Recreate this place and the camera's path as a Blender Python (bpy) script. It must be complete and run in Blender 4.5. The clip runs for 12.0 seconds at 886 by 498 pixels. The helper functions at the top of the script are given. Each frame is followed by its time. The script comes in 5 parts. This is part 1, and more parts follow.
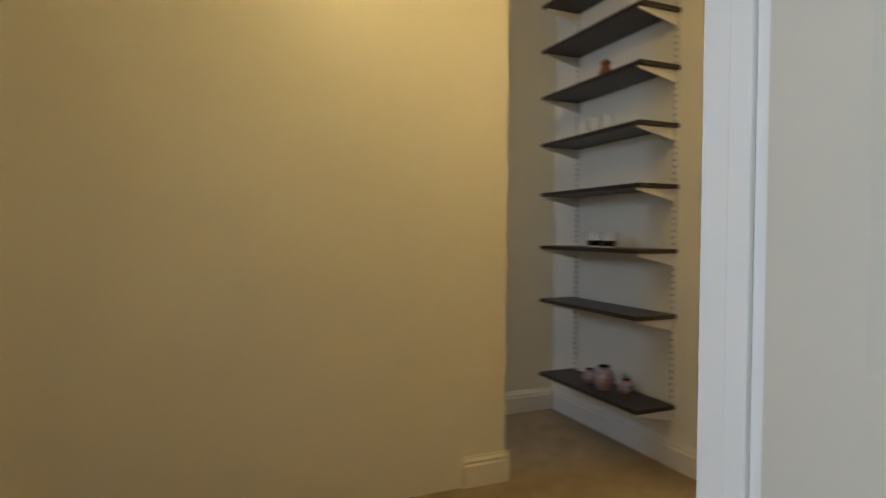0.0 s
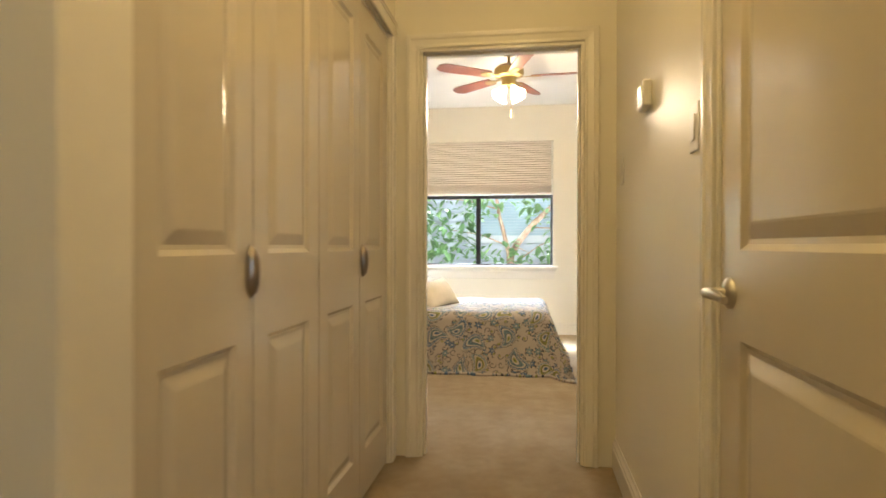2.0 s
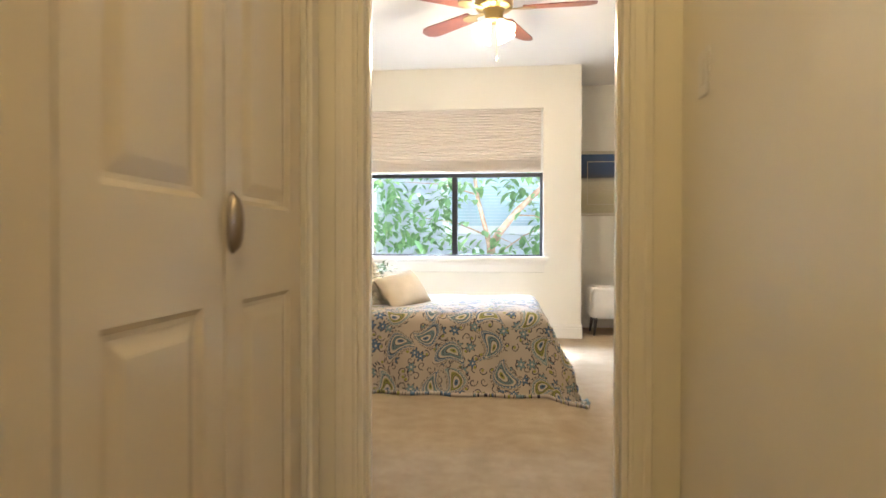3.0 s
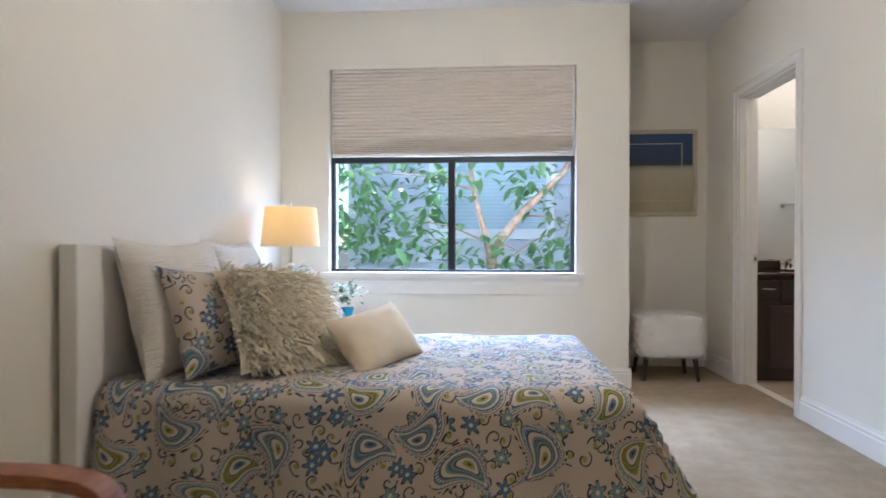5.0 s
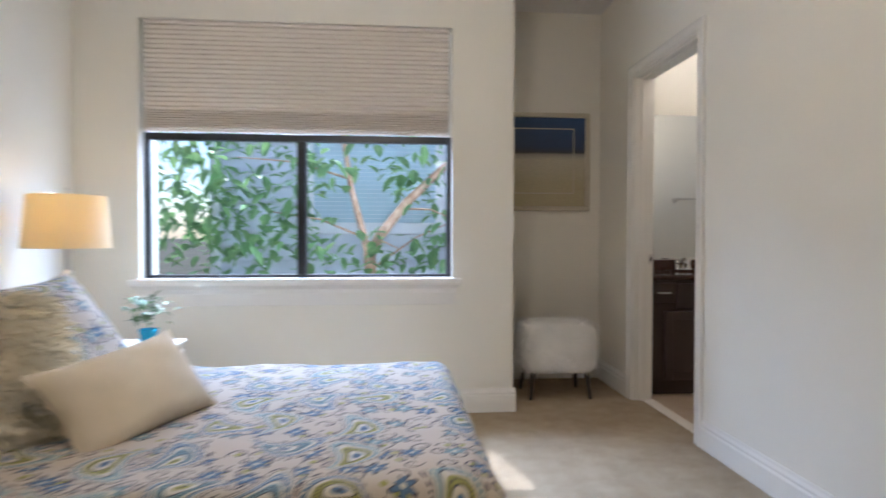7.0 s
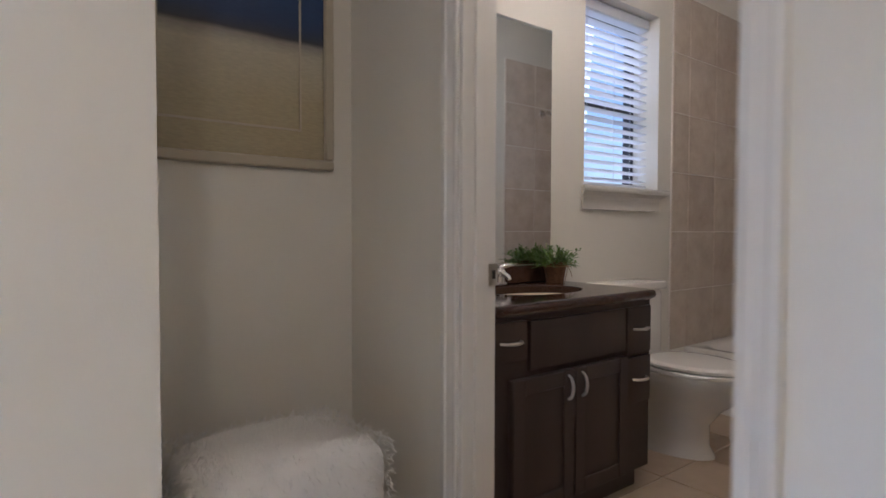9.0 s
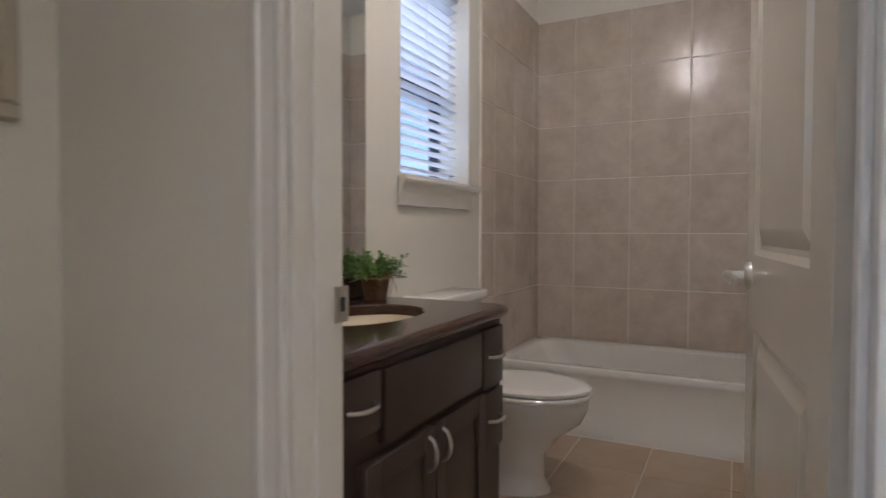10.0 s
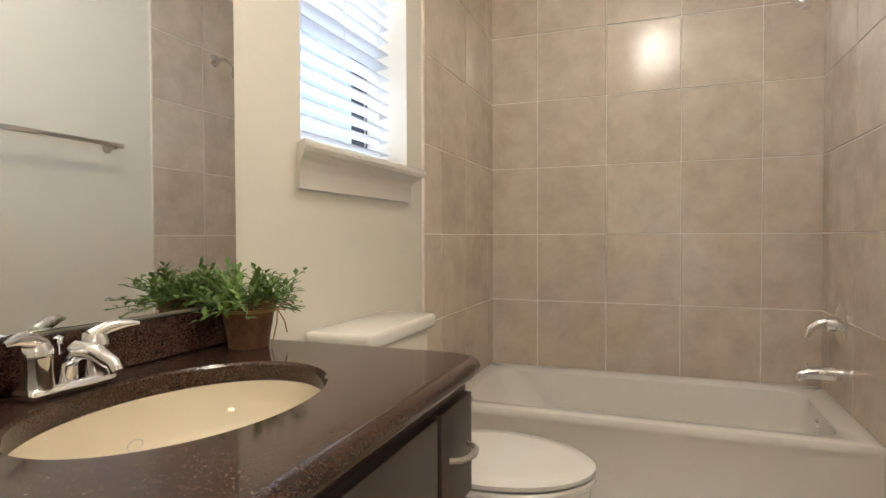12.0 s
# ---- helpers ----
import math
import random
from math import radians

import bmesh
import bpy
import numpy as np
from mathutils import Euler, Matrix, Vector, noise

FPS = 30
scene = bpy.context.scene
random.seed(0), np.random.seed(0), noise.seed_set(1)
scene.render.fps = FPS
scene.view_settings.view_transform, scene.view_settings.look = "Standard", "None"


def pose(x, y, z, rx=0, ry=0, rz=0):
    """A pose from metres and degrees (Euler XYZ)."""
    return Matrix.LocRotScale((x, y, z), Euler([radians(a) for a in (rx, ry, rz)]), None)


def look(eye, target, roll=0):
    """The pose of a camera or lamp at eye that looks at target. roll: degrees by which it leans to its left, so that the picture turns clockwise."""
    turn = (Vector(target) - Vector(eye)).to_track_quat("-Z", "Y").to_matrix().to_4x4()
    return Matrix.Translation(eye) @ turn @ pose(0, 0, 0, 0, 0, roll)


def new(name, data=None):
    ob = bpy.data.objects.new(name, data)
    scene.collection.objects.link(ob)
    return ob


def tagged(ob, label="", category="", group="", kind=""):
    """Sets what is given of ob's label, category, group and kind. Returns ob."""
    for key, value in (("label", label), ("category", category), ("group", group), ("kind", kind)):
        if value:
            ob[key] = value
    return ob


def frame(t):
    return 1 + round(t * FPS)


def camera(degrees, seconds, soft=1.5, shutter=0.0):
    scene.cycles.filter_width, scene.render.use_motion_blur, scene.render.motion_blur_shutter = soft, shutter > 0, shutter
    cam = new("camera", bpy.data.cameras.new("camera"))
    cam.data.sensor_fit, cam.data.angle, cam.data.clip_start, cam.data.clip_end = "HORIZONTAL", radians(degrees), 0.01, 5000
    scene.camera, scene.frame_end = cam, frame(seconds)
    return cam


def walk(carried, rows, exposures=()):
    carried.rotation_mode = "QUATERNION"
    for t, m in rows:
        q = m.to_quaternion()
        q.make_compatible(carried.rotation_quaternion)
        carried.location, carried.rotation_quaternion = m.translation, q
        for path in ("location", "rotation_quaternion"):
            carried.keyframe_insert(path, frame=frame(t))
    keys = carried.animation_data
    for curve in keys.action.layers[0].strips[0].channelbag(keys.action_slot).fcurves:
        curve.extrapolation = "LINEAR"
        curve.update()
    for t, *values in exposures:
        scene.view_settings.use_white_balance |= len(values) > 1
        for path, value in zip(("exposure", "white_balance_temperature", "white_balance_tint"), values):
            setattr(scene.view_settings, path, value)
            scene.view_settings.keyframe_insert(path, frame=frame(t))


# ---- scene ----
cam = camera(74.9, 12.0, 1.5, 0.5)
PATH = [
    (0.0, (0.530, -0.253, 1.169), (-1.310, 0.528, 1.114), 0.3),
    (0.5, (0.005, -0.011, 1.175), (-1.497, 1.306, 1.110), 0.4),
    (1.0, (-0.335, 0.353, 1.137), (-1.335, 2.083, 1.092), 0.6),
    (1.5, (-0.550, 0.735, 1.100), (-1.085, 2.660, 1.083), 0.5),
    (2.0, (-0.645, 1.200, 1.062), (-0.940, 3.178, 1.049), 0.1),
    (2.5, (-0.714, 1.745, 1.020), (-0.950, 3.731, 0.995), 0.2),
    (3.0, (-0.740, 2.318, 0.955), (-0.955, 4.306, 0.934), 0.1),
    (3.2, (-0.768, 2.530, 0.950), (-0.970, 4.520, 0.942), 0.1),
    (4.8, (-1.000, 3.933, 0.993), (-1.190, 5.924, 0.982), 0.0),
    (5.0, (-1.012, 4.002, 1.014), (-1.159, 5.996, 1.002), 0.1),
    (5.5, (-1.060, 4.124, 1.080), (-1.106, 6.124, 1.065), 0.0),
    (6.0, (-1.086, 4.191, 1.102), (-1.113, 6.191, 1.087), 0.1),
    (6.5, (-0.966, 4.376, 1.083), (-0.967, 6.375, 1.053), 0.1),
    (7.0, (-0.728, 4.753, 1.059), (-0.551, 6.745, 1.020), 0.1),
    (7.5, (-0.528, 5.328, 1.050), (-0.053, 7.271, 1.008), -0.0),
    (7.7, (-0.449, 5.533, 1.039), (0.121, 7.449, 0.994), -0.1),
    (8.5, (-0.155, 6.450, 1.040), (0.800, 8.207, 1.000), 0.0),
    (9.3, (-0.258, 7.428, 1.060), (1.203, 8.843, 0.991), 0.1),
    (9.5, (-0.150, 7.544, 1.063), (1.425, 8.791, 1.002), 0.0),
    (10.0, (0.120, 7.747, 1.049), (1.933, 8.670, 0.991), 0.1),
    (10.5, (0.455, 7.893, 1.030), (2.345, 8.649, 0.987), -0.0),
    (11.0, (0.704, 7.997, 1.028), (2.613, 8.700, 0.979), -0.1),
    (11.5, (0.815, 8.056, 1.037), (2.726, 8.756, 0.987), -0.0),
    (12.0, (0.852, 8.089, 1.038), (2.755, 8.808, 0.993), -0.2),
]
EXPOSURES = [(0.0, 0.70, 5950, 11), (0.5, 0.56, 6600, 13), (1.0, 0.72, 6250, 13), (1.5, 0.85, 6100, 13), (2.0, 0.95, 6350, 11), (3.2, 1.12, 5750, 14), (4.8, 0.36, 5050, 15), (5.5, 0.30, 5350, 14), (6.0, 0.22, 5650, 13), (6.5, 0.2, 5350, 14), (7.0, 0.06, 5250, 15), (7.7, -0.02, 4700, 19), (9.3, 0.06, 5200, 20), (10.0, 0.2, 5100, 17), (11.0, 0.62, 5950, 17), (12.0, 1.1, 5600, 11)]
walk(cam, [(t, look(eye, aim, roll)) for t, eye, aim, roll in PATH], EXPOSURES)

# ---- world and sun ----
world = bpy.data.worlds.new("sky")
scene.world = world
world.use_nodes = True
wn = world.node_tree.nodes
sky = wn.new("ShaderNodeTexSky")
sky.sky_type = "NISHITA"
sky.sun_disc = False
SUN_FROM = Vector((-0.24, 1.0, 1.36)).normalized()
sky.sun_elevation = math.asin(SUN_FROM.z)
sky.sun_rotation = math.atan2(SUN_FROM.x, SUN_FROM.y)
world.node_tree.links.new(sky.outputs[0], wn["Background"].inputs[0])
wn["Background"].inputs[1].default_value = 0.15

sun = new("sun", bpy.data.lights.new("sun", "SUN"))
sun.data.energy, sun.data.angle, sun.data.color = 5.0, radians(0.6), (1.0, 0.95, 0.86)
sun.matrix_world = look(SUN_FROM * 20, (0, 0, 0))

WARM = (1.0, 0.74, 0.44)


def area_light(name, m, sx, sy, watts, color):
    data = bpy.data.lights.new(name, "AREA")
    data.shape, data.size, data.size_y, data.energy, data.color = "RECTANGLE", sx, sy, watts, color
    ob = new(name, data)
    ob.matrix_world = m
    return ob


def bulb_light(name, at, watts, radius, color=WARM):
    data = bpy.data.lights.new(name, "POINT")
    data.energy, data.shadow_soft_size, data.color = watts, radius, color
    ob = new(name, data)
    ob.location = at
    return ob


# area lamps outside stand in for skylight that enters by the two windows
area_light("bedroom_skylight", look((-1.27, 9.20, 2.42), (-1.27, 6.2, 0.55)), 2.4, 1.0, 275, (0.70, 0.84, 1.0))
area_light("bath_skylight", look((2.43, 9.81, 1.86), (2.43, 8.0, 1.7)), 1.6, 1.8, 13, (0.80, 0.90, 1.0))
# lamps in unseen, added south openings give the hall and nook cool daylight
area_light("first_room_daylight", look((0.62, -1.66, 1.55), (-0.25, 0.9, 1.3)), 0.9, 1.2, 15, (0.78, 0.88, 1.0))
area_light("nook_daylight", look((-2.35, -1.64, 2.05), (-2.3, 1.94, 1.2)), 0.6, 0.7, 7.0, (0.72, 0.82, 1.0))
# lamps
bulb_light("fan_bulb_light", (-0.82, 6.15, 2.20), 27, 0.09, (1.0, 0.79, 0.53))
bulb_light("table_lamp_light", (-2.27, 7.66, 1.205), 1.1, 0.03)
# unseen hall lamps placed for the warm light; the second is an extra
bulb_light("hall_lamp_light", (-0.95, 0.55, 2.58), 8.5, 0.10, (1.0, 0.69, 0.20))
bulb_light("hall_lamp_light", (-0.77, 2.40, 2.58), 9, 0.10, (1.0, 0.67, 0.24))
bulb_light("bath_lamp_light", (1.66, 8.14, 2.58), 17, 0.10, (1.0, 0.83, 0.62))

# ---- mesh helpers ----
def box(bm, x0, x1, y0, y1, z0, z1, bevel=0.0, seg=1):
    r = bmesh.ops.create_cube(bm, size=1.0)
    vs = r["verts"]
    for v in vs:
        v.co = Vector((x0 + (v.co.x + 0.5) * (x1 - x0), y0 + (v.co.y + 0.5) * (y1 - y0), z0 + (v.co.z + 0.5) * (z1 - z0)))
    if bevel:
        es = list({e for v in vs for e in v.link_edges})
        bmesh.ops.bevel(bm, geom=es, offset=bevel, segments=seg, profile=0.6, affect="EDGES")
    return vs


def lathe(bm, rings, n=32, at=(0, 0, 0), m=None):
    """Turned shape: rings of (radius, z), open where the radius is not zero at an end."""
    m = m or Matrix.Translation(at)
    loops = []
    for r, z in rings:
        if r < 1e-5:
            loops.append([bm.verts.new(m @ Vector((0, 0, z)))])
        else:
            loops.append([bm.verts.new(m @ Vector((r * math.cos(2 * math.pi * k / n), r * math.sin(2 * math.pi * k / n), z))) for k in range(n)])
    for a, b in zip(loops, loops[1:]):
        for k in range(n):
            j = (k + 1) % n
            if len(a) == 1 and len(b) == 1:
                continue
            if len(a) == 1:
                bm.faces.new((a[0], b[k], b[j]))
            elif len(b) == 1:
                bm.faces.new((a[k], a[j], b[0]))
            else:
                bm.faces.new((a[k], a[j], b[j], b[k]))


def tube(bm, pts, radius, n=8, caps=True):
    """A round bar along points; radius may be one number or one per point."""
    pts = [Vector(p) for p in pts]
    rad = radius if isinstance(radius, (list, tuple)) else [radius] * len(pts)
    loops = []
    up = Vector((0.13, 0.21, 0.97)).normalized()
    for i, p in enumerate(pts):
        d = (pts[min(i + 1, len(pts) - 1)] - pts[max(i - 1, 0)]).normalized()
        a = d.cross(up)
        if a.length < 0.05:
            a = d.cross(Vector((1, 0, 0)))
        a.normalize()
        b = d.cross(a)
        loops.append([bm.verts.new(p + rad[i] * (math.cos(2 * math.pi * k / n) * a + math.sin(2 * math.pi * k / n) * b)) for k in range(n)])
    for a, b in zip(loops, loops[1:]):
        for k in range(n):
            j = (k + 1) % n
            bm.faces.new((a[k], a[j], b[j], b[k]))
    if caps:
        bm.faces.new(loops[0][::-1])
        bm.faces.new(loops[-1])


def extrude_outline(bm, outline, m, depth):
    """A flat outline of (x, y) pushed along its own z by depth, placed by m."""
    a = [bm.verts.new(m @ Vector((x, y, 0))) for x, y in outline]
    b = [bm.verts.new(m @ Vector((x, y, depth))) for x, y in outline]
    bm.faces.new(a[::-1])
    bm.faces.new(b)
    n = len(a)
    for k in range(n):
        bm.faces.new((a[k], a[(k + 1) % n], b[(k + 1) % n], b[k]))


def finish(bm, name, material, smooth=False):
    bmesh.ops.recalc_face_normals(bm, faces=bm.faces[:])
    me = bpy.data.meshes.new(name)
    bm.to_mesh(me)
    bm.free()
    me.materials.append(material)
    if smooth:
        for p in me.polygons:
            p.use_smooth = True
        me.set_sharp_from_angle(angle=radians(40))
    return me


def structure(name, bm, material, label="", category="", smooth=False):
    return tagged(new(name, finish(bm, name, material, smooth)), label, category or name.split("_")[0], kind="structure")


def thing(name, label, category, at=(0, 0, 0), rz=0.0, group=""):
    e = new(name)
    e.matrix_world = pose(*at, 0, 0, rz)
    e.empty_display_size = 0.1
    return tagged(e, label, category, group)


def part(name, bm, material, parent, label="", smooth=True):
    ob = new(name, finish(bm, name, material, smooth))
    ob.parent = parent
    if label:
        ob["label"] = label
    return ob


def solid(name, bm, material, label, category, smooth=True, group=""):
    return tagged(new(name, finish(bm, name, material, smooth)), label, category, group)


def pbox(name, material, parent, x0, x1, y0, y1, z0, z1, bevel=0.003, label=""):
    bm = bmesh.new()
    box(bm, x0, x1, y0, y1, z0, z1, bevel)
    return part(name, bm, material, parent, label)


# ---- materials ----
class Mat:
    """A small node builder round one Principled shader."""

    def __init__(self, name, color=(0.8, 0.8, 0.8), rough=0.5, metal=0.0, spec=0.5):
        self.m = bpy.data.materials.new(name)
        self.m.use_nodes = True
        self.t = self.m.node_tree
        self.p = self.t.nodes["Principled BSDF"]
        self.p.inputs["Base Color"].default_value = (*color, 1)
        self.p.inputs["Roughness"].default_value = rough
        self.p.inputs["Metallic"].default_value = metal
        self.p.inputs["Specular IOR Level"].default_value = spec
        self.coord = None

    def node(self, kind, **props):
        n = self.t.nodes.new(kind)
        if "operation" in props:
            n.operation = props["operation"]
        if "use_clamp" in props:
            n.use_clamp = props["use_clamp"]
        if "data_type" in props:
            n.data_type, n.blend_type = props["data_type"], props["blend_type"]
        if "feature" in props:
            n.feature = props["feature"]
        if "voronoi_dimensions" in props:
            n.voronoi_dimensions = props["voronoi_dimensions"]
        if "rotation_type" in props:
            n.rotation_type = props["rotation_type"]
        return n

    def link(self, a, b):
        self.t.links.new(a, b)

    def at(self, which="Object"):
        if self.coord is None:
            self.coord = self.node("ShaderNodeTexCoord")
        return self.coord.outputs[which]

    def noise(self, scale, detail=3.0, rough=0.5, which="Object", stretch=None):
        n = self.node("ShaderNodeTexNoise")
        n.inputs["Scale"].default_value, n.inputs["Detail"].default_value, n.inputs["Roughness"].default_value = scale, detail, rough
        src = self.at(which)
        if stretch:
            mp = self.node("ShaderNodeMapping")
            mp.inputs["Scale"].default_value = stretch
            self.link(src, mp.inputs[0])
            src = mp.outputs[0]
        self.link(src, n.inputs["Vector"])
        return n.outputs[0]

    def ramp(self, fac, stops):
        n = self.node("ShaderNodeValToRGB")
        els = n.color_ramp.elements
        while len(els) < len(stops):
            els.new(0.5)
        for el, (pos, col) in zip(els, stops):
            el.position = pos
            el.color = (*col, 1) if len(col) == 3 else col
        self.link(fac, n.inputs[0])
        return n.outputs[0]

    def mix(self, fac, a, b, mode="MIX"):
        n = self.node("ShaderNodeMix", data_type="RGBA", blend_type=mode)
        for sock, v in ((n.inputs[0], fac), (n.inputs[6], a), (n.inputs[7], b)):
            if isinstance(v, (int, float)):
                sock.default_value = v
            elif isinstance(v, tuple):
                sock.default_value = (*v, 1)
            else:
                self.link(v, sock)
        return n.outputs[2]

    def math(self, op, a, b=0.0, c=0.0, clamp=False):
        n = self.node("ShaderNodeMath", operation=op, use_clamp=clamp)
        for sock, v in zip(n.inputs, (a, b, c)):
            if isinstance(v, (int, float)):
                sock.default_value = v
            else:
                self.link(v, sock)
        return n.outputs[0]

    def color(self, out):
        self.link(out, self.p.inputs["Base Color"])
        return self

    def bump(self, height, strength=0.2, dist=0.01):
        n = self.node("ShaderNodeBump")
        n.inputs["Strength"].default_value, n.inputs["Distance"].default_value = strength, dist
        self.link(height, n.inputs["Height"])
        self.link(n.outputs[0], self.p.inputs["Normal"])
        return self

    def rough(self, out):
        self.link(out, self.p.inputs["Roughness"])
        return self


def paint(name, color, rough, var=0.06, grain=160.0, bump=0.06):
    k = Mat(name, color, rough)
    a = tuple(c * (1 - var) for c in color)
    b = tuple(min(1.0, c * (1 + var * 0.5)) for c in color)
    k.color(k.ramp(k.noise(1.7, 4), [(0.3, a), (0.7, b)]))
    k.bump(k.noise(grain, 3), bump, 0.003)
    k.rough(k.math("MULTIPLY_ADD", k.noise(3, 2), 0.06, rough - 0.03))
    return k.m


M_WALL = paint("wall_paint", (0.77, 0.735, 0.645), 0.42, 0.03, 220, 0.10)
M_CEIL = paint("ceiling_paint", (0.80, 0.79, 0.77), 0.8, 0.03, 120, 0.12)
M_TRIM = paint("trim_paint", (0.78, 0.75, 0.69), 0.26, 0.02, 30, 0.012)
M_DOOR = paint("door_paint", (0.60, 0.545, 0.445), 0.15, 0.02, 30, 0.012)
M_WHITE = paint("white_lacquer", (0.80, 0.79, 0.75), 0.35, 0.03, 60, 0.02)


def carpet_material():
    k = Mat("cut_pile_carpet", rough=0.95, spec=0.1)
    base = k.ramp(k.noise(2.2, 5, 0.6), [(0.25, (0.46, 0.36, 0.24)), (0.75, (0.58, 0.48, 0.34))])
    fine = k.ramp(k.noise(380, 2), [(0.25, (0.62, 0.6, 0.58)), (0.8, (1.0, 1.0, 1.0))])
    tread = k.ramp(k.noise(9, 3, 0.7), [(0.35, (0.86, 0.85, 0.83)), (0.62, (1, 1, 1))])
    k.color(k.mix(1.0, k.mix(1.0, base, fine, "MULTIPLY"), tread, "MULTIPLY"))
    h = k.math("ADD", k.noise(420, 2), k.math("MULTIPLY", k.noise(14, 3), 1.2))
    k.bump(h, 0.7, 0.006)
    return k.m


M_CARPET = carpet_material()

# ---- structure ----
H = 2.74
# the bathroom is laid out in its own plan and set against the bedroom wall at its true scale
BATH = Matrix.Translation((0.94, 8.35, 0.0)) @ Matrix.Scale(1.06, 4) @ Matrix.Translation((-0.96, -8.37, 0.0))


def wall(name, x0, x1, y0, y1, opening=None, axis="x", z1=H, material=None, z0=0.0):
    """A wall block; opening is (a, b, sill, head) along the axis."""
    bm = bmesh.new()
    if opening is None:
        box(bm, x0, x1, y0, y1, z0, z1)
    else:
        a, b, s, h = opening
        if axis == "x":
            box(bm, x0, a, y0, y1, z0, z1)
            box(bm, b, x1, y0, y1, z0, z1)
            if s > z0:
                box(bm, a, b, y0, y1, z0, s)
            box(bm, a, b, y0, y1, h, z1)
        else:
            box(bm, x0, x1, y0, a, z0, z1)
            box(bm, x0, x1, b, y1, z0, z1)
            if s > z0:
                box(bm, x0, x1, a, b, z0, s)
            box(bm, x0, x1, a, b, h, z1)
    return structure(name, bm, material or M_WALL, "painted cream plaster wall", "wall")


DH = 2.04
CLOSET_H = 2.09
wall("wall_window", -2.65, 0.01, 8.22, 8.48, (-2.17, -0.365, 0.815, 2.315))
wall("wall_alcove_side", -0.15, 0.01, 8.48, 9.02)
wall("wall_alcove_back", -0.15, 0.966, 9.02, 9.18)
BATH_DH = 2.105
wall("wall_east", 0.84, 0.966, 4.16, 9.02, (7.605, 8.395, 0.0, BATH_DH), "y")
wall("wall_west", -2.65, -2.53, 4.16, 8.22)
wall("wall_bedroom_door", -2.65, 0.966, 4.05, 4.16, (-1.187, -0.387, 0.0, DH))
wall("wall_hall_east", -0.235, -0.115, 1.42, 4.05, (1.76, 2.55, 0.0, DH), "y")
wall("wall_start_north", -0.075, 0.035, 0.41, 1.42)
wall("wall_start_jog", -0.115, 0.035, 1.42, 1.54)
wall("wall_start_south", -0.075, 0.035, -1.6, -0.50)
wall("wall_start_header", -0.075, 0.035, -0.50, 0.41, z0=DH)
wall("wall_closet", -1.45, -1.315, 2.06, 4.05, (2.10, 3.94, 0.0, CLOSET_H), "y")
wall("wall_closet_back", -2.2, -2.1, 2.06, 4.05)
wall("wall_shelves", -2.85, -1.315, 1.94, 2.06)
wall("wall_nook_west", -2.85, -2.73, -1.6, 1.94)
wall("wall_hall_west", -1.97, -1.85, -1.6, 1.08)
# openings in the two south walls are unseen, added for the daylight lamps
wall("wall_hall_south", -2.85, -0.4, -1.72, -1.6, (-2.68, -2.02, 1.65, 2.45))
wall("wall_room_south", -0.4, 2.3, -1.72, -1.6, (0.15, 1.09, 0.9, 2.2))
wall("wall_room_east", 2.2, 2.3, -1.6, 1.3)
wall("wall_room_north", 0.035, 2.3, 1.3, 1.42)
wall("wall_bath_north", 0.966, 3.99, 8.949, 9.18, (2.106, 2.763, 1.272, 2.247))
wall("wall_bath_east", 3.866, 3.99, 7.28, 8.949)
wall("wall_bath_south", 0.966, 3.866, 7.28, 7.407)
bm = bmesh.new()
box(bm, -2.85, 3.99, -1.72, 8.48, H, H + 0.1)
box(bm, -0.15, 3.99, 8.48, 9.18, H, H + 0.1)
structure("ceiling", bm, M_CEIL, "flat white painted ceiling", "ceiling")
bm = bmesh.new()
box(bm, -2.85, 3.99, -1.72, 9.18, -0.12, 0.0)
structure("floor", bm, M_CARPET, "beige cut-pile carpet over the whole floor", "floor")


# ---- trim, doors, windows ----
BASE_PROFILE = [(0, 0), (0.016, 0), (0.016, 0.098), (0.011, 0.108), (0.013, 0.118), (0.006, 0.132), (0.004, 0.142), (0, 0.142)]


def run(bm, profile, a, b, nx, ny, z=0.0, mitre=0.0):
    """Extrude a profile of (out, up) from a to b on the floor plan; (nx, ny) points off the wall; mitre splays the ends."""
    d = (Vector(b) - Vector(a)).normalized() * mitre
    la = [bm.verts.new((a[0] + nx * o - d.x * o, a[1] + ny * o - d.y * o, z + u)) for o, u in profile]
    lb = [bm.verts.new((b[0] + nx * o + d.x * o, b[1] + ny * o + d.y * o, z + u)) for o, u in profile]
    n = len(profile)
    for k in range(n):
        bm.faces.new((la[k], la[(k + 1) % n], lb[(k + 1) % n], lb[k]))
    bm.faces.new(la[::-1])
    bm.faces.new(lb)


def baseboard(a, b, nx, ny):
    bm = bmesh.new()
    run(bm, BASE_PROFILE, a, b, nx, ny)
    return structure("baseboard", bm, M_TRIM, "tall painted wooden baseboard with moulded top", "baseboard")


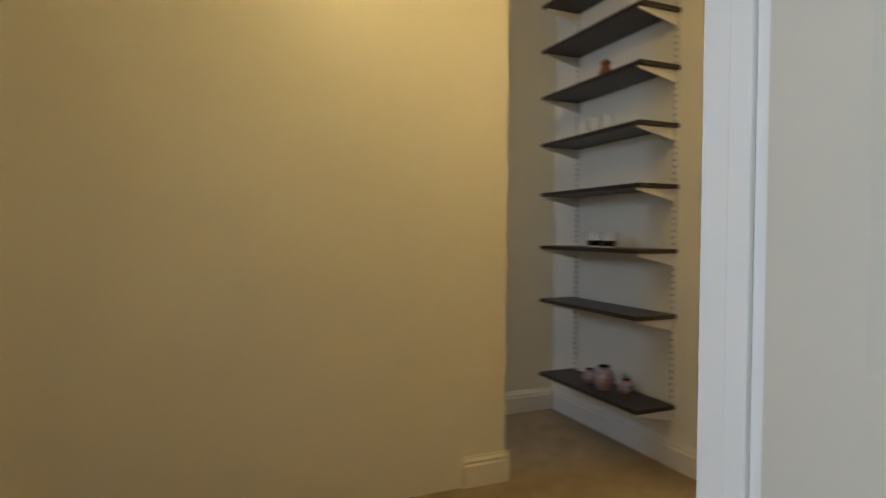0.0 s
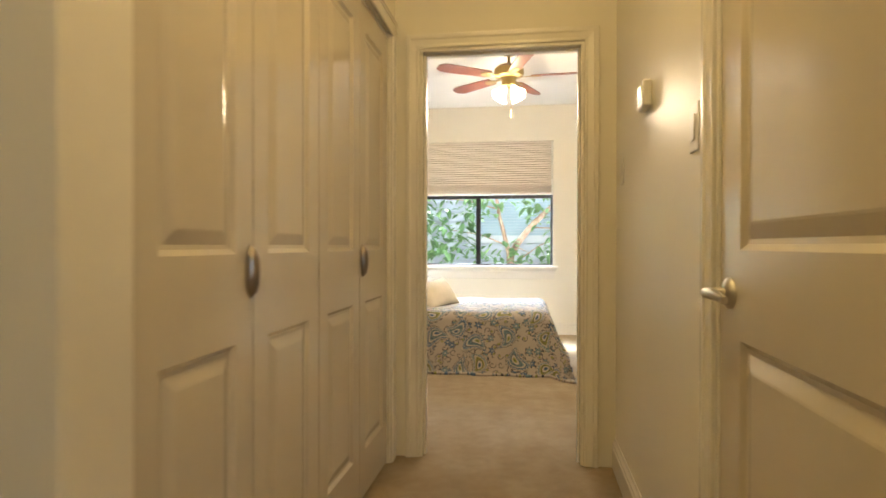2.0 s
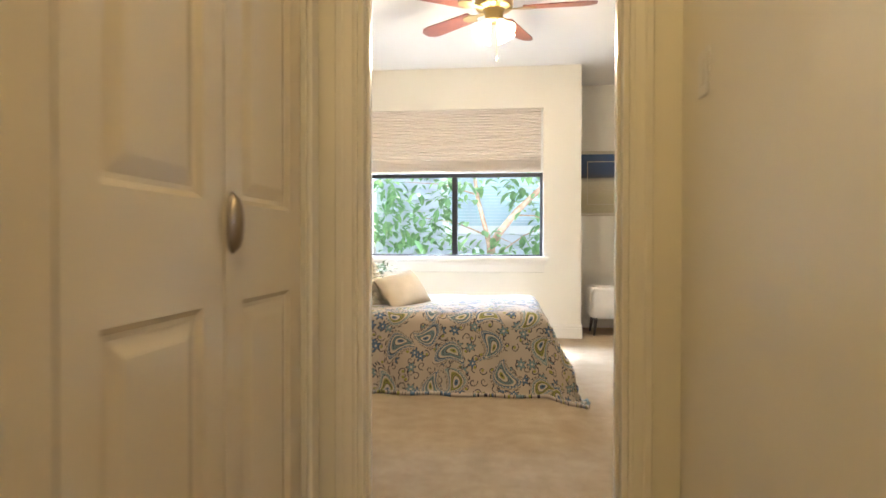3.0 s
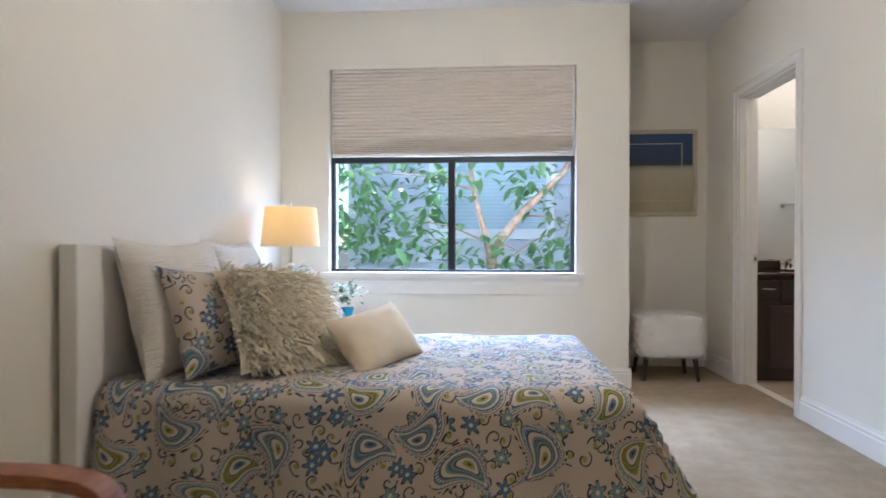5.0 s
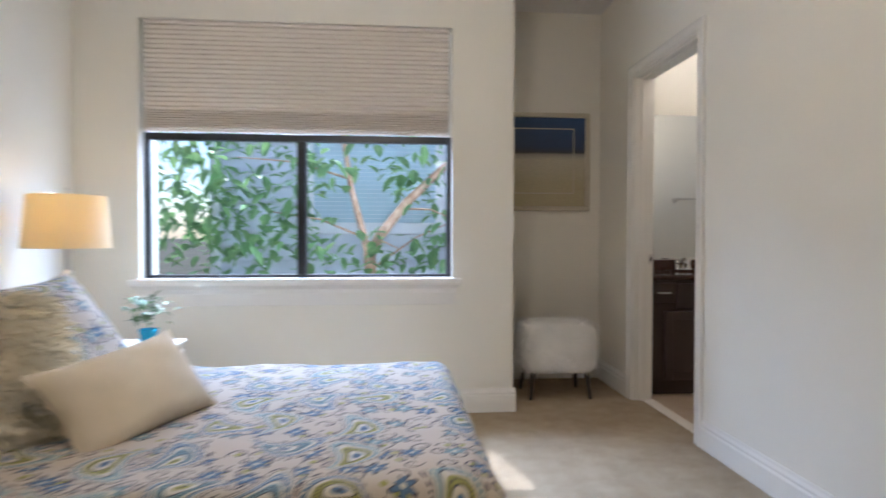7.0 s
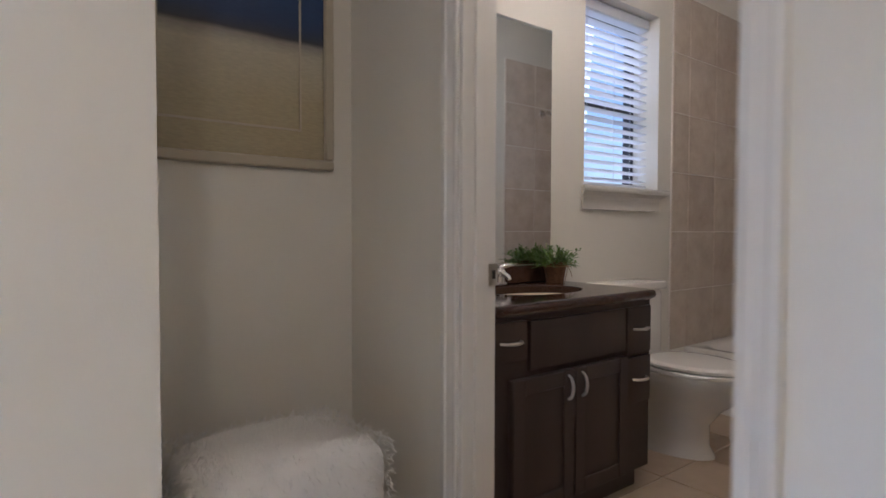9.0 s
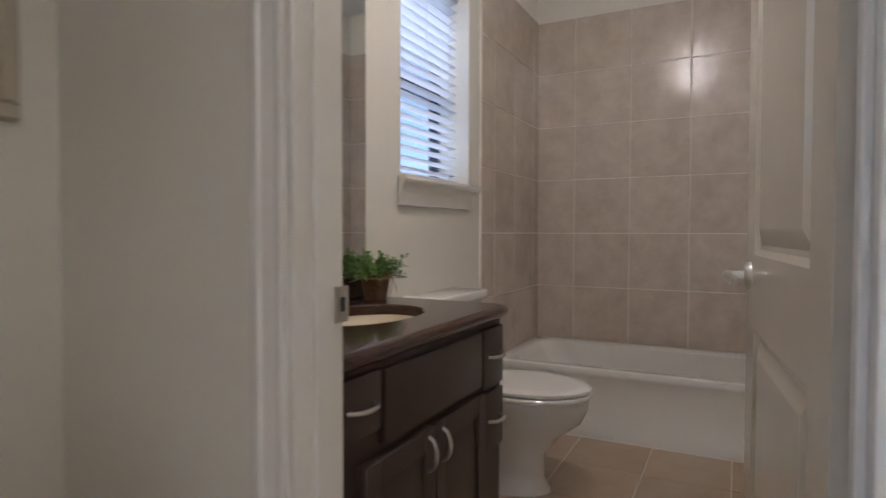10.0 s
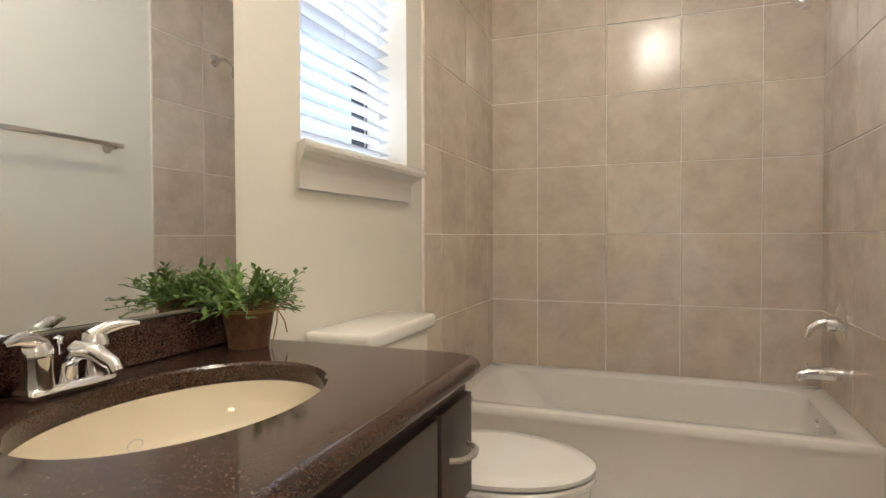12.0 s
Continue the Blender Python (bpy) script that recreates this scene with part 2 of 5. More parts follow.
for a, b, nx, ny in [
    ((-2.53, 8.22), (0.026, 8.22), 0, -1), ((0.01, 8.22), (0.01, 9.02), 1, 0), ((0.01, 9.02), (0.84, 9.02), 0, -1),
    ((0.84, 9.02), (0.84, 8.466), -1, 0), ((0.84, 7.534), (0.84, 4.16), -1, 0), ((-2.53, 4.16), (-2.53, 8.22), 1, 0),
    ((-2.53, 4.16), (-1.26, 4.16), 0, 1), ((-0.315, 4.16), (0.84, 4.16), 0, 1),
    ((-0.235, 4.05), (-0.235, 2.63), -1, 0), ((-0.235, 1.68), (-0.235, 1.42), -1, 0),
    ((-2.73, 1.94), (-1.299, 1.94), 0, -1), ((-1.315, 1.926), (-1.315, 2.095), 1, 0), ((-2.73, -1.6), (-2.73, 1.94), 1, 0),
    ((-1.85, 0.86), (-1.85, 1.096), 1, 0), ((-1.97, 1.08), (-1.836, 1.08), 0, 1), ((-1.97, -1.6), (-1.97, 1.08), -1, 0),
    ((0.966, 7.407), (3.06, 7.407), 0, 1), ((1.90, 8.949), (2.87, 8.949), 0, -1),
]:
    baseboard(a, b, nx, ny)


def casing(name, axis, plane, out, a, b, head, w=0.07):
    """Moulded casing round a door opening on one face of a wall; out is the way off the wall (+1 or -1)."""
    bm = bmesh.new()
    profile = [(0.003, 0.0), (0.003, 0.010), (0.006, 0.0125), (0.014, 0.0125), (0.018, 0.0105), (w - 0.026, 0.0135), (w - 0.021, 0.0185), (w - 0.004, 0.0185), (w, 0.015), (w, 0.0)]
    loops = []
    for i, d in profile:
        q = plane + out * d
        path = [(a - i, 0.0), (a - i, head + i), (b + i, head + i), (b + i, 0.0)]
        loops.append([bm.verts.new((u, q, z) if axis == "x" else (q, u, z)) for u, z in path])
    for la, lb in zip(loops, loops[1:]):
        for k in range(3):
            bm.faces.new((la[k], la[k + 1], lb[k + 1], lb[k]))
    bmesh.ops.recalc_face_normals(bm, faces=bm.faces[:])
    return structure(name, bm, M_TRIM, "moulded painted wooden door casing", "trim", smooth=False)


def jamb(name, axis, p0, p1, a, b, head, stop=0.5):
    """The lining of a door opening with its stop bead."""
    bm = bmesh.new()
    m0, m1 = p0 + (p1 - p0) * stop - 0.017, p0 + (p1 - p0) * stop + 0.017
    pieces = [(p0 - 0.002, p1 + 0.002, a - 0.002, a + 0.014, 0, head), (p0 - 0.002, p1 + 0.002, b - 0.014, b + 0.002, 0, head),
              (p0 - 0.002, p1 + 0.002, a + 0.014, b - 0.014, head - 0.014, head + 0.002),
              (m0, m1, a + 0.014, a + 0.025, 0, head - 0.014), (m0, m1, b - 0.025, b - 0.014, 0, head - 0.014),
              (m0, m1, a + 0.025, b - 0.025, head - 0.025, head - 0.014)]
    for q0, q1, u0, u1, z0, z1 in pieces:
        if axis == "x":
            box(bm, u0, u1, q0, q1, z0, z1, 0.002)
        else:
            box(bm, q0, q1, u0, u1, z0, z1, 0.002)
    return structure(name, bm, M_TRIM, "painted wooden door jamb with a stop", "trim")


casing("trim_bedroom_hall", "x", 4.05, -1, -1.187, -0.387, DH)
casing("trim_bedroom", "x", 4.16, 1, -1.187, -0.387, DH)
jamb("trim_bedroom_jamb", "x", 4.05, 4.16, -1.187, -0.387, DH)
casing("trim_bath_bedroom", "y", 0.84, -1, 7.605, 8.395, BATH_DH)
jamb("trim_bath_jamb", "y", 0.84, 0.966, 7.605, 8.395, BATH_DH, 0.45)
bm = bmesh.new()
box(bm, -1.315, -1.297, 2.065, 4.012, CLOSET_H - 0.005, CLOSET_H + 0.065, 0.004)
box(bm, -1.315, -1.292, 2.065, 4.012, CLOSET_H + 0.045, CLOSET_H + 0.072, 0.004)
box(bm, -1.315, -1.299, 3.945, 4.012, 0.0, CLOSET_H - 0.006, 0.004)
box(bm, -1.44, -1.33, 2.10, 3.94, CLOSET_H - 0.018, CLOSET_H - 0.001)
structure("trim_closet", bm, M_TRIM, "painted head casing over the bifold doors", "trim")
casing("trim_hall_door", "y", -0.235, -1, 1.76, 2.55, DH)
jamb("trim_hall_door_jamb", "y", -0.235, -0.115, 1.76, 2.55, DH, 0.6)
jamb("trim_start_jamb", "y", -0.075, 0.035, -0.50, 0.41, DH, 0.62)
casing("trim_start", "y", -0.075, -1, -0.50, 0.41, DH)

M_STEEL = Mat("brushed_nickel", (0.60, 0.57, 0.52), 0.28, 1.0).m
M_CHROME = Mat("polished_chrome", (0.82, 0.82, 0.83), 0.06, 1.0).m
M_BRONZE = Mat("antique_pewter", (0.30, 0.26, 0.23), 0.32, 1.0).m
M_BRASS = Mat("antique_brass", (0.42, 0.31, 0.13), 0.30, 1.0).m
M_BLACK = Mat("black_aluminium", (0.012, 0.012, 0.014), 0.38).m
M_GLASS = Mat("window_glass", (1, 1, 1), 0.0).m
_g = M_GLASS.node_tree.nodes["Principled BSDF"]
_g.inputs["Transmission Weight"].default_value, _g.inputs["IOR"].default_value = 1.0, 1.03


def leaf_mesh(w, h, t, panels, inset=0.09):
    """A moulded door leaf, x 0..w, y 0..t, z 0..h, with raised panels of (z0, z1) on both faces."""
    bm = bmesh.new()
    xs = [0, inset, w - inset, w]
    zs = [0] + [z for p in panels for z in p] + [h]
    for y, s in ((0.0, 1), (t, -1)):
        def quad(x0, x1, z0, z1, d=0.0):
            bm.faces.new([bm.verts.new((x, y + s * d, z)) for x, z in ((x0, z0), (x1, z0), (x1, z1), (x0, z1))])
        for i in range(3):
            for j in range(len(zs) - 1):
                if not (i == 1 and j % 2 == 1):
                    quad(xs[i], xs[i + 1], zs[j], zs[j + 1])
        for z0, z1 in panels:
            loops = []
            for ins, d in ((0, 0), (0.012, 0.010), (0.022, 0.011), (0.050, 0.002), (0.055, 0.001)):
                x0, x1, a, b = inset + ins, w - inset - ins, z0 + ins, z1 - ins
                loops.append([bm.verts.new((x, y + s * d, z)) for x, z in ((x0, a), (x1, a), (x1, b), (x0, b))])
            for p, q in zip(loops, loops[1:]):
                for k in range(4):
                    bm.faces.new((p[k], p[(k + 1) % 4], q[(k + 1) % 4], q[k]))
            bm.faces.new(loops[-1])
    for x0, x1, z0, z1 in ((0, 0, 0, h), (w, w, 0, h), (0, w, 0, 0), (0, w, h, h)):
        if x0 == x1:
            bm.faces.new([bm.verts.new(c) for c in ((x0, 0, z0), (x0, t, z0), (x0, t, z1), (x0, 0, z1))])
        else:
            bm.faces.new([bm.verts.new(c) for c in ((x0, 0, z0), (x1, 0, z0), (x1, t, z0), (x0, t, z0))])
    bmesh.ops.remove_doubles(bm, verts=bm.verts[:], dist=0.0004)
    return bm


def lever(parent, x, z, side, way):
    """Rose and lever handle on the face y=side*..., the lever pointing along x by way."""
    y = side
    bm = bmesh.new()
    out = -1 if side <= 0 else 1
    m = Matrix.Translation((x, y, z)) @ Matrix.Rotation(radians(90) * (1 if out < 0 else -1), 4, "X")
    lathe(bm, [(0.0, 0.0), (0.033, 0.0), (0.033, 0.004), (0.028, 0.010), (0.013, 0.014), (0.011, 0.045), (0.0, 0.047)], 24, m=m)
    h = part("door_handle", bm, M_STEEL, parent, "brushed nickel lever handle")
    bm = bmesh.new()
    yy = y + out * 0.044
    tube(bm, [(x - way * 0.012, yy, z), (x + way * 0.02, yy + out * 0.004, z + 0.002), (x + way * 0.06, yy + out * 0.006, z + 0.001), (x + way * 0.105, yy, z - 0.006)],
         [0.011, 0.0125, 0.011, 0.008], 10)
    part("lever", bm, M_STEEL, h)
    return h


def hinge(parent, x, y, z):
    bm = bmesh.new()
    box(bm, x - 0.002, x + 0.03, y - 0.002, y + 0.002, z - 0.045, z + 0.045, 0.001)
    tube(bm, [(x, y - 0.006, z - 0.048), (x, y - 0.006, z + 0.048)], 0.006, 8)
    part("hinge", bm, M_STEEL, parent)



def hung_door(name, w, at, rz, label, handle_x, way, rails=(0.825, 1.01), handle_z=0.945, hinges=(0.25, 1.05, 1.82)):
    d = tagged(new(name), label, "door", kind="structure")
    d.matrix_world = pose(*at, 0, 0, rz)
    part("leaf", leaf_mesh(w, 2.02, 0.035, [(0.20, rails[0]), (rails[1], 1.90)], 0.115), M_DOOR, d, smooth=False)
    lever(d, handle_x, handle_z, 0.0, way)
    lever(d, handle_x, handle_z, 0.035, way)
    for z in hinges:
        hinge(d, 0.0, 0.0, z)
    return d


# closed hall door in the east wall, hinges towards the start
d1 = hung_door("door_1", 0.758, (-0.232, 1.776, 0.008), 90, "closed two-panel painted door in the hall", 0.70, -1, (0.865, 1.045), 0.955)
d1.matrix_world = pose(-0.232, 1.776, 0.008) @ Matrix(((0, 1, 0, 0), (1, 0, 0, 0), (0, 0, 1, 0), (0, 0, 0, 1)))
# bathroom door standing open into the bathroom
door_2 = hung_door("door_2", 0.74, (0.985, 7.668, 0.012), 6.0, "open two-panel painted bathroom door, hinged at the jamb", 0.68, -1, (0.77, 0.93), 0.88)
door_2.matrix_basis = BATH @ door_2.matrix_basis
# door of the room where the walk begins, open, seen from its edge
hung_door("door_3", 0.80, (0.035, 0.385, 0.008), 2.0, "open painted door of the first room", 0.74, -1, hinges=(0.25, 1.82))

# closet bifold doors: four leaves
leaf_src = None
LW = (3.937 - 2.103) / 4
for k in range(4):
    lf = tagged(new("closet_door"), "closed cream bifold closet door leaf with two raised panels", "closet door", "bifold closet doors")
    lf.matrix_world = Matrix.Translation((-1.327, 2.103 + k * LW, 0.012)) @ Matrix(((0, -1, 0, 0), (1, 0, 0, 0), (0, 0, 1, 0), (0, 0, 0, 1)))
    part("leaf", leaf_mesh(LW - 0.006, 2.052, 0.03, [(0.19, 0.815), (1.028, 1.945)], 0.082), M_DOOR, lf, smooth=False)
    if k in (0, 3):
        px = LW - 0.026 if k == 0 else 0.026
        bm = bmesh.new()
        n, rows = 14, 9
        prev = None
        for i in range(rows):
            v = -1 + 2 * i / (rows - 1)
            ww = 0.021 * math.sqrt(max(0.0, 1 - v * v)) + 0.0005
            ring = [bm.verts.new((px + ww * math.cos(math.pi * j / n), -0.004 - 0.026 * math.sin(math.pi * j / n) * math.sqrt(max(0.0, 1 - v * v)), 0.985 + 0.068 * v)) for j in range(n + 1)]
            if prev:
                for j in range(n):
                    bm.faces.new((prev[j], prev[j + 1], ring[j + 1], ring[j]))
            prev = ring
        box(bm, px - 0.005, px + 0.005, -0.006, 0.001, 0.93, 1.04, 0.001)
        part("cup_pull", bm, M_BRONZE, lf, "dark pewter crescent cup pull")

# ---- bedroom window ----
WX0, WX1, WZ0, WZM, WZ1 = -2.17, -0.365, 0.815, 1.662, 2.315
win = tagged(new("window_1"), "black aluminium sliding window with a cream sill", "window", kind="structure")
FY = 8.30


def bar(parent, name, x0, x1, z0, z1, y0=FY - 0.02, y1=FY + 0.035, mat=None):
    return pbox(name, mat or M_BLACK, parent, x0, x1, y0, y1, z0, z1, 0.003)


for x0, x1 in ((WX0, WX0 + 0.028), (WX1 - 0.028, WX1)):
    bar(win, "window_frame", x0, x1, WZ0, WZM + 0.01)
    # upper stiles coloured white in place of light leaking beside the shade
    bar(win, "window_frame", x0, x1, WZM + 0.011, WZ1, mat=M_WHITE)
bar(win, "window_frame", WX0 + 0.028, WX1 - 0.028, WZ0, WZ0 + 0.022)
bar(win, "window_frame", WX0 + 0.028, WX1 - 0.028, WZM - 0.03, WZM + 0.01)
bar(win, "window_frame", WX0 + 0.028, WX1 - 0.028, WZ1 - 0.03, WZ1, mat=M_WHITE)
bar(win, "mullion", -1.29, -1.24, WZ0 + 0.022, WZM - 0.03, FY - 0.028, FY + 0.02)
bar(win, "mullion", -1.245, -1.235, WZ0 + 0.022, WZM - 0.03, FY - 0.012, FY + 0.03)
for x0, x1, y in ((WX0 + 0.028, -1.29, FY), (-1.235, WX1 - 0.028, FY + 0.015)):
    pn = pbox("pane", M_GLASS, win, x0, x1, y, y + 0.004, WZ0 + 0.022, WZM - 0.03, 0.0)
    pn.visible_shadow = False
pn = pbox("pane", M_GLASS, win, WX0 + 0.028, WX1 - 0.028, FY, FY + 0.004, WZM + 0.01, WZ1 - 0.03, 0.0)
pn.visible_shadow = False
SILL = [(0, 0), (0.018, 0.002), (0.020, 0.055), (0.028, 0.075), (0.045, 0.088), (0.055, 0.094), (0.06, 0.105), (0.06, 0.118), (0.055, 0.124), (0, 0.124)]
bm = bmesh.new()
run(bm, [(o, u * 1.3) for o, u in SILL], (WX0 + 0.005, 8.22), (WX1 - 0.002, 8.22), 0, -1, WZ0 - 0.157, 0.9)
box(bm, WX0 + 0.002, WX1 - 0.002, 8.215, FY - 0.022, WZ0 - 0.03, WZ0 + 0.004, 0.002)
part("window_sill", bm, M_TRIM, win, smooth=False)
M_SHADE = Mat("cellular_shade_fabric", (0.73, 0.67, 0.60), 0.85, spec=0.15)
M_SHADE = M_SHADE.m
shade = thing("cellular_shade", "beige pleated cellular shade drawn half down", "window shade")
bm = bmesh.new()
z, prof = WZ1 - 0.022, []
while z > WZM + 0.035:
    step = 0.0275 if z > WZM + 0.15 else 0.014
    prof += [(8.252, z), (8.237, z - step * 0.5)]
    z -= step
prof.append((8.252, z))
for (y0, za), (y1, zb) in zip(prof, prof[1:]):
    for off, flip in ((0, 0), (0.024, 1)):
        a = 2 * 8.262 - y0 if flip else y0
        b = 2 * 8.262 - y1 if flip else y1
        bm.faces.new([bm.verts.new(c) for c in ((WX0 + 0.022, a, za), (WX1 - 0.022, a, za), (WX1 - 0.022, b, zb), (WX0 + 0.022, b, zb))])
bmesh.ops.remove_doubles(bm, verts=bm.verts[:], dist=0.0003)
part("pleats", bm, M_SHADE, shade, smooth=False)
pbox("head_rail", M_SHADE, shade, WX0 + 0.02, WX1 - 0.02, 8.235, 8.278, WZ1 - 0.022, WZ1 - 0.003, 0.004)
pbox("bottom_rail", M_SHADE, shade, WX0 + 0.022, WX1 - 0.022, 8.245, 8.279, WZM + 0.012, WZM + 0.036, 0.004)


# ---- bedroom things ----
def paisley_material(name):
    """Taupe cotton printed with paisley drops, flowers and scrolls, in metres of the cloth."""
    k = Mat(name, rough=0.85, spec=0.2)
    uv = k.at("UV")
    warp = k.node("ShaderNodeTexNoise")
    warp.inputs["Scale"].default_value = 7.0
    k.link(uv, warp.inputs["Vector"])
    wv = k.node("ShaderNodeVectorMath", operation="MULTIPLY_ADD")
    k.link(warp.outputs[1], wv.inputs[0])
    wv.inputs[1].default_value = (0.035, 0.035, 0)
    k.link(uv, wv.inputs[2])
    p = wv.outputs[0]

    def cells(scale, jitter=0.7):
        v = k.node("ShaderNodeTexVoronoi", voronoi_dimensions="2D", feature="F1")
        v.inputs["Scale"].default_value, v.inputs["Randomness"].default_value = scale, jitter
        k.link(p, v.inputs["Vector"])
        sc = k.node("ShaderNodeVectorMath", operation="SCALE")
        k.link(p, sc.inputs[0])
        sc.inputs["Scale"].default_value = 1.0
        d = k.node("ShaderNodeVectorMath", operation="SUBTRACT")
        k.link(sc.outputs[0], d.inputs[0])
        k.link(v.outputs["Position"], d.inputs[1])
        s = k.node("ShaderNodeSeparateColor")
        k.link(v.outputs["Color"], s.inputs[0])
        rot = k.node("ShaderNodeVectorRotate", rotation_type="Z_AXIS")
        k.link(d.outputs[0], rot.inputs["Vector"])
        k.link(k.math("MULTIPLY", s.outputs[0], 6.283), rot.inputs["Angle"])
        xyz = k.node("ShaderNodeSeparateXYZ")
        k.link(rot.outputs[0], xyz.inputs[0])
        return xyz.outputs[0], xyz.outputs[1], s.outputs[1], s.outputs[2]

    def band(v, lo, hi):
        return k.math("MULTIPLY", k.math("GREATER_THAN", v, lo), k.math("LESS_THAN", v, hi))

    taupe, navy, blue, lime, cream, teal = (0.48, 0.42, 0.36), (0.05, 0.05, 0.075), (0.10, 0.17, 0.28), (0.30, 0.30, 0.09), (0.58, 0.54, 0.46), (0.19, 0.28, 0.32)
    col = k.ramp(k.noise(3, 3, which="UV"), [(0.3, tuple(c * 0.93 for c in taupe)), (0.7, tuple(c * 1.06 for c in taupe))])
    # small scrolls
    x, y, r1, r2 = cells(15.0, 0.9)
    rad = k.math("SQRT", k.math("ADD", k.math("MULTIPLY", x, x), k.math("MULTIPLY", y, y)))
    ang = k.math("ARCTAN2", y, x)
    spiral = k.math("SUBTRACT", rad, k.math("MULTIPLY_ADD", ang, 0.0040, 0.017))
    col = k.mix(k.math("MULTIPLY", k.math("LESS_THAN", k.math("ABSOLUTE", spiral), 0.0027), k.math("GREATER_THAN", r1, 0.15)), col, navy)
    dots = k.math("MULTIPLY", k.math("LESS_THAN", rad, 0.009), k.math("GREATER_THAN", r2, 0.35))
    col = k.mix(dots, col, lime)
    # flowers
    x, y, r1, r2 = cells(10.5, 0.9)
    rad = k.math("SQRT", k.math("ADD", k.math("MULTIPLY", x, x), k.math("MULTIPLY", y, y)))
    ang = k.math("ARCTAN2", y, x)
    petal = k.math("DIVIDE", rad, k.math("MULTIPLY_ADD", k.math("COSINE", k.math("MULTIPLY", ang, 6.0)), 0.009, 0.024))
    on = k.math("GREATER_THAN", r1, 0.25)
    col = k.mix(k.math("MULTIPLY", k.math("LESS_THAN", petal, 1.15), on), col, navy)
    col = k.mix(k.math("MULTIPLY", k.math("LESS_THAN", petal, 0.92), on), col, k.mix(k.math("GREATER_THAN", r2, 0.5), blue, teal))
    col = k.mix(k.math("MULTIPLY", k.math("LESS_THAN", rad, 0.007), on), col, cream)
    # large paisley drops
    x, y, r1, r2 = cells(4.4, 0.55)
    bend = k.math("ADD", y, k.math("MULTIPLY", k.math("MULTIPLY", x, x), 7.5))
    taper = k.math("MULTIPLY_ADD", x, -0.40, 0.056)
    e = k.math("SQRT", k.math("ADD", k.math("POWER", k.math("DIVIDE", x, 0.112), 2.0), k.math("POWER", k.math("DIVIDE", bend, k.math("MAXIMUM", taper, 0.008)), 2.0)))
    on = k.math("GREATER_THAN", r1, 0.05)

    def lay(lo, hi, c):
        return k.mix(k.math("MULTIPLY", band(e, lo, hi), on), col, c)

    teeth = k.math("GREATER_THAN", k.math("SINE", k.math("MULTIPLY", k.math("ARCTAN2", bend, x), 26.0)), 0.0)
    fine = k.math("GREATER_THAN", k.math("SINE", k.math("MULTIPLY", k.math("ARCTAN2", bend, x), 44.0)), 0.1)

    def dotted(lo, hi, mask, c):
        return k.mix(k.math("MULTIPLY", k.math("MULTIPLY", band(e, lo, hi), on), mask), col, c)

    col = lay(-1, 1.20, taupe)
    col = dotted(1.08, 1.20, teeth, navy)
    col = lay(0.965, 1.0, navy)
    col = dotted(0.90, 0.965, fine, cream)
    col = lay(0.72, 0.88, k.mix(k.math("GREATER_THAN", r2, 0.45), teal, blue))
    col = dotted(0.77, 0.84, fine, cream)
    col = lay(0.69, 0.72, navy)
    col = lay(0.60, 0.69, cream)
    col = dotted(0.62, 0.67, teeth, taupe)
    col = lay(0.38, 0.58, k.mix(k.math("GREATER_THAN", r2, 0.55), lime, teal))
    col = dotted(0.44, 0.53, fine, navy)
    col = lay(0.34, 0.38, navy)
    col = lay(0.22, 0.32, cream)
    col = lay(-1, 0.18, k.mix(k.math("GREATER_THAN", r2, 0.6), blue, lime))
    col = lay(-1, 0.07, navy)
    k.color(col)
    weave = k.math("ADD", k.noise(900, 2, which="UV"), k.math("MULTIPLY", k.noise(26, 3, which="UV"), 2.0))
    k.bump(weave, 0.30, 0.004)
    return k.m


M_PAISLEY = paisley_material("paisley_cotton")


def fabric(name, color, bump=0.4, scale=900.0, rough=0.9, wrinkle=18.0):
    k = Mat(name, color, rough, spec=0.2)
    k.color(k.ramp(k.noise(6, 4), [(0.3, tuple(c * 0.92 for c in color)), (0.7, tuple(min(1, c * 1.04) for c in color))]))
    k.bump(k.math("ADD", k.noise(scale, 2), k.math("MULTIPLY", k.noise(wrinkle, 3), 2.2)), bump, 0.004)
    return k.m


def quilted_linen():
    k = Mat("white_quilted_linen", (0.72, 0.68, 0.62), 0.9, spec=0.2)
    k.color(k.ramp(k.noise(6, 4), [(0.3, (0.66, 0.62, 0.56)), (0.7, (0.74, 0.70, 0.64))]))
    ridge = k.noise(34, 3, 0.6, stretch=(0.35, 1.0, 3.2))
    k.bump(k.math("ADD", k.math("MULTIPLY", ridge, 2.2), k.math("MULTIPLY", k.noise(500, 2), 0.4)), 0.8, 0.006)
    return k.m


M_LINEN = quilted_linen()
M_CREAM = fabric("cream_cotton", (0.68, 0.60, 0.47), 0.25)
M_MATTRESS = fabric("mattress_ticking", (0.6, 0.58, 0.54), 0.3)

bed = thing("bed", "made full-size bed with a white headboard and paisley comforter", "bed", (-1.4, 6.6, 0))
BX0, BX1, BY0, BY1, BZ = -2.42, -0.46, 5.99, 7.37, 0.508


def world_part(name, bm, mat, parent, label="", smooth=True):
    """A part whose mesh is given in the room's metres."""
    ob = part(name, bm, mat, parent, label, smooth)
    ob.matrix_parent_inverse = parent.matrix_world.inverted()
    return ob


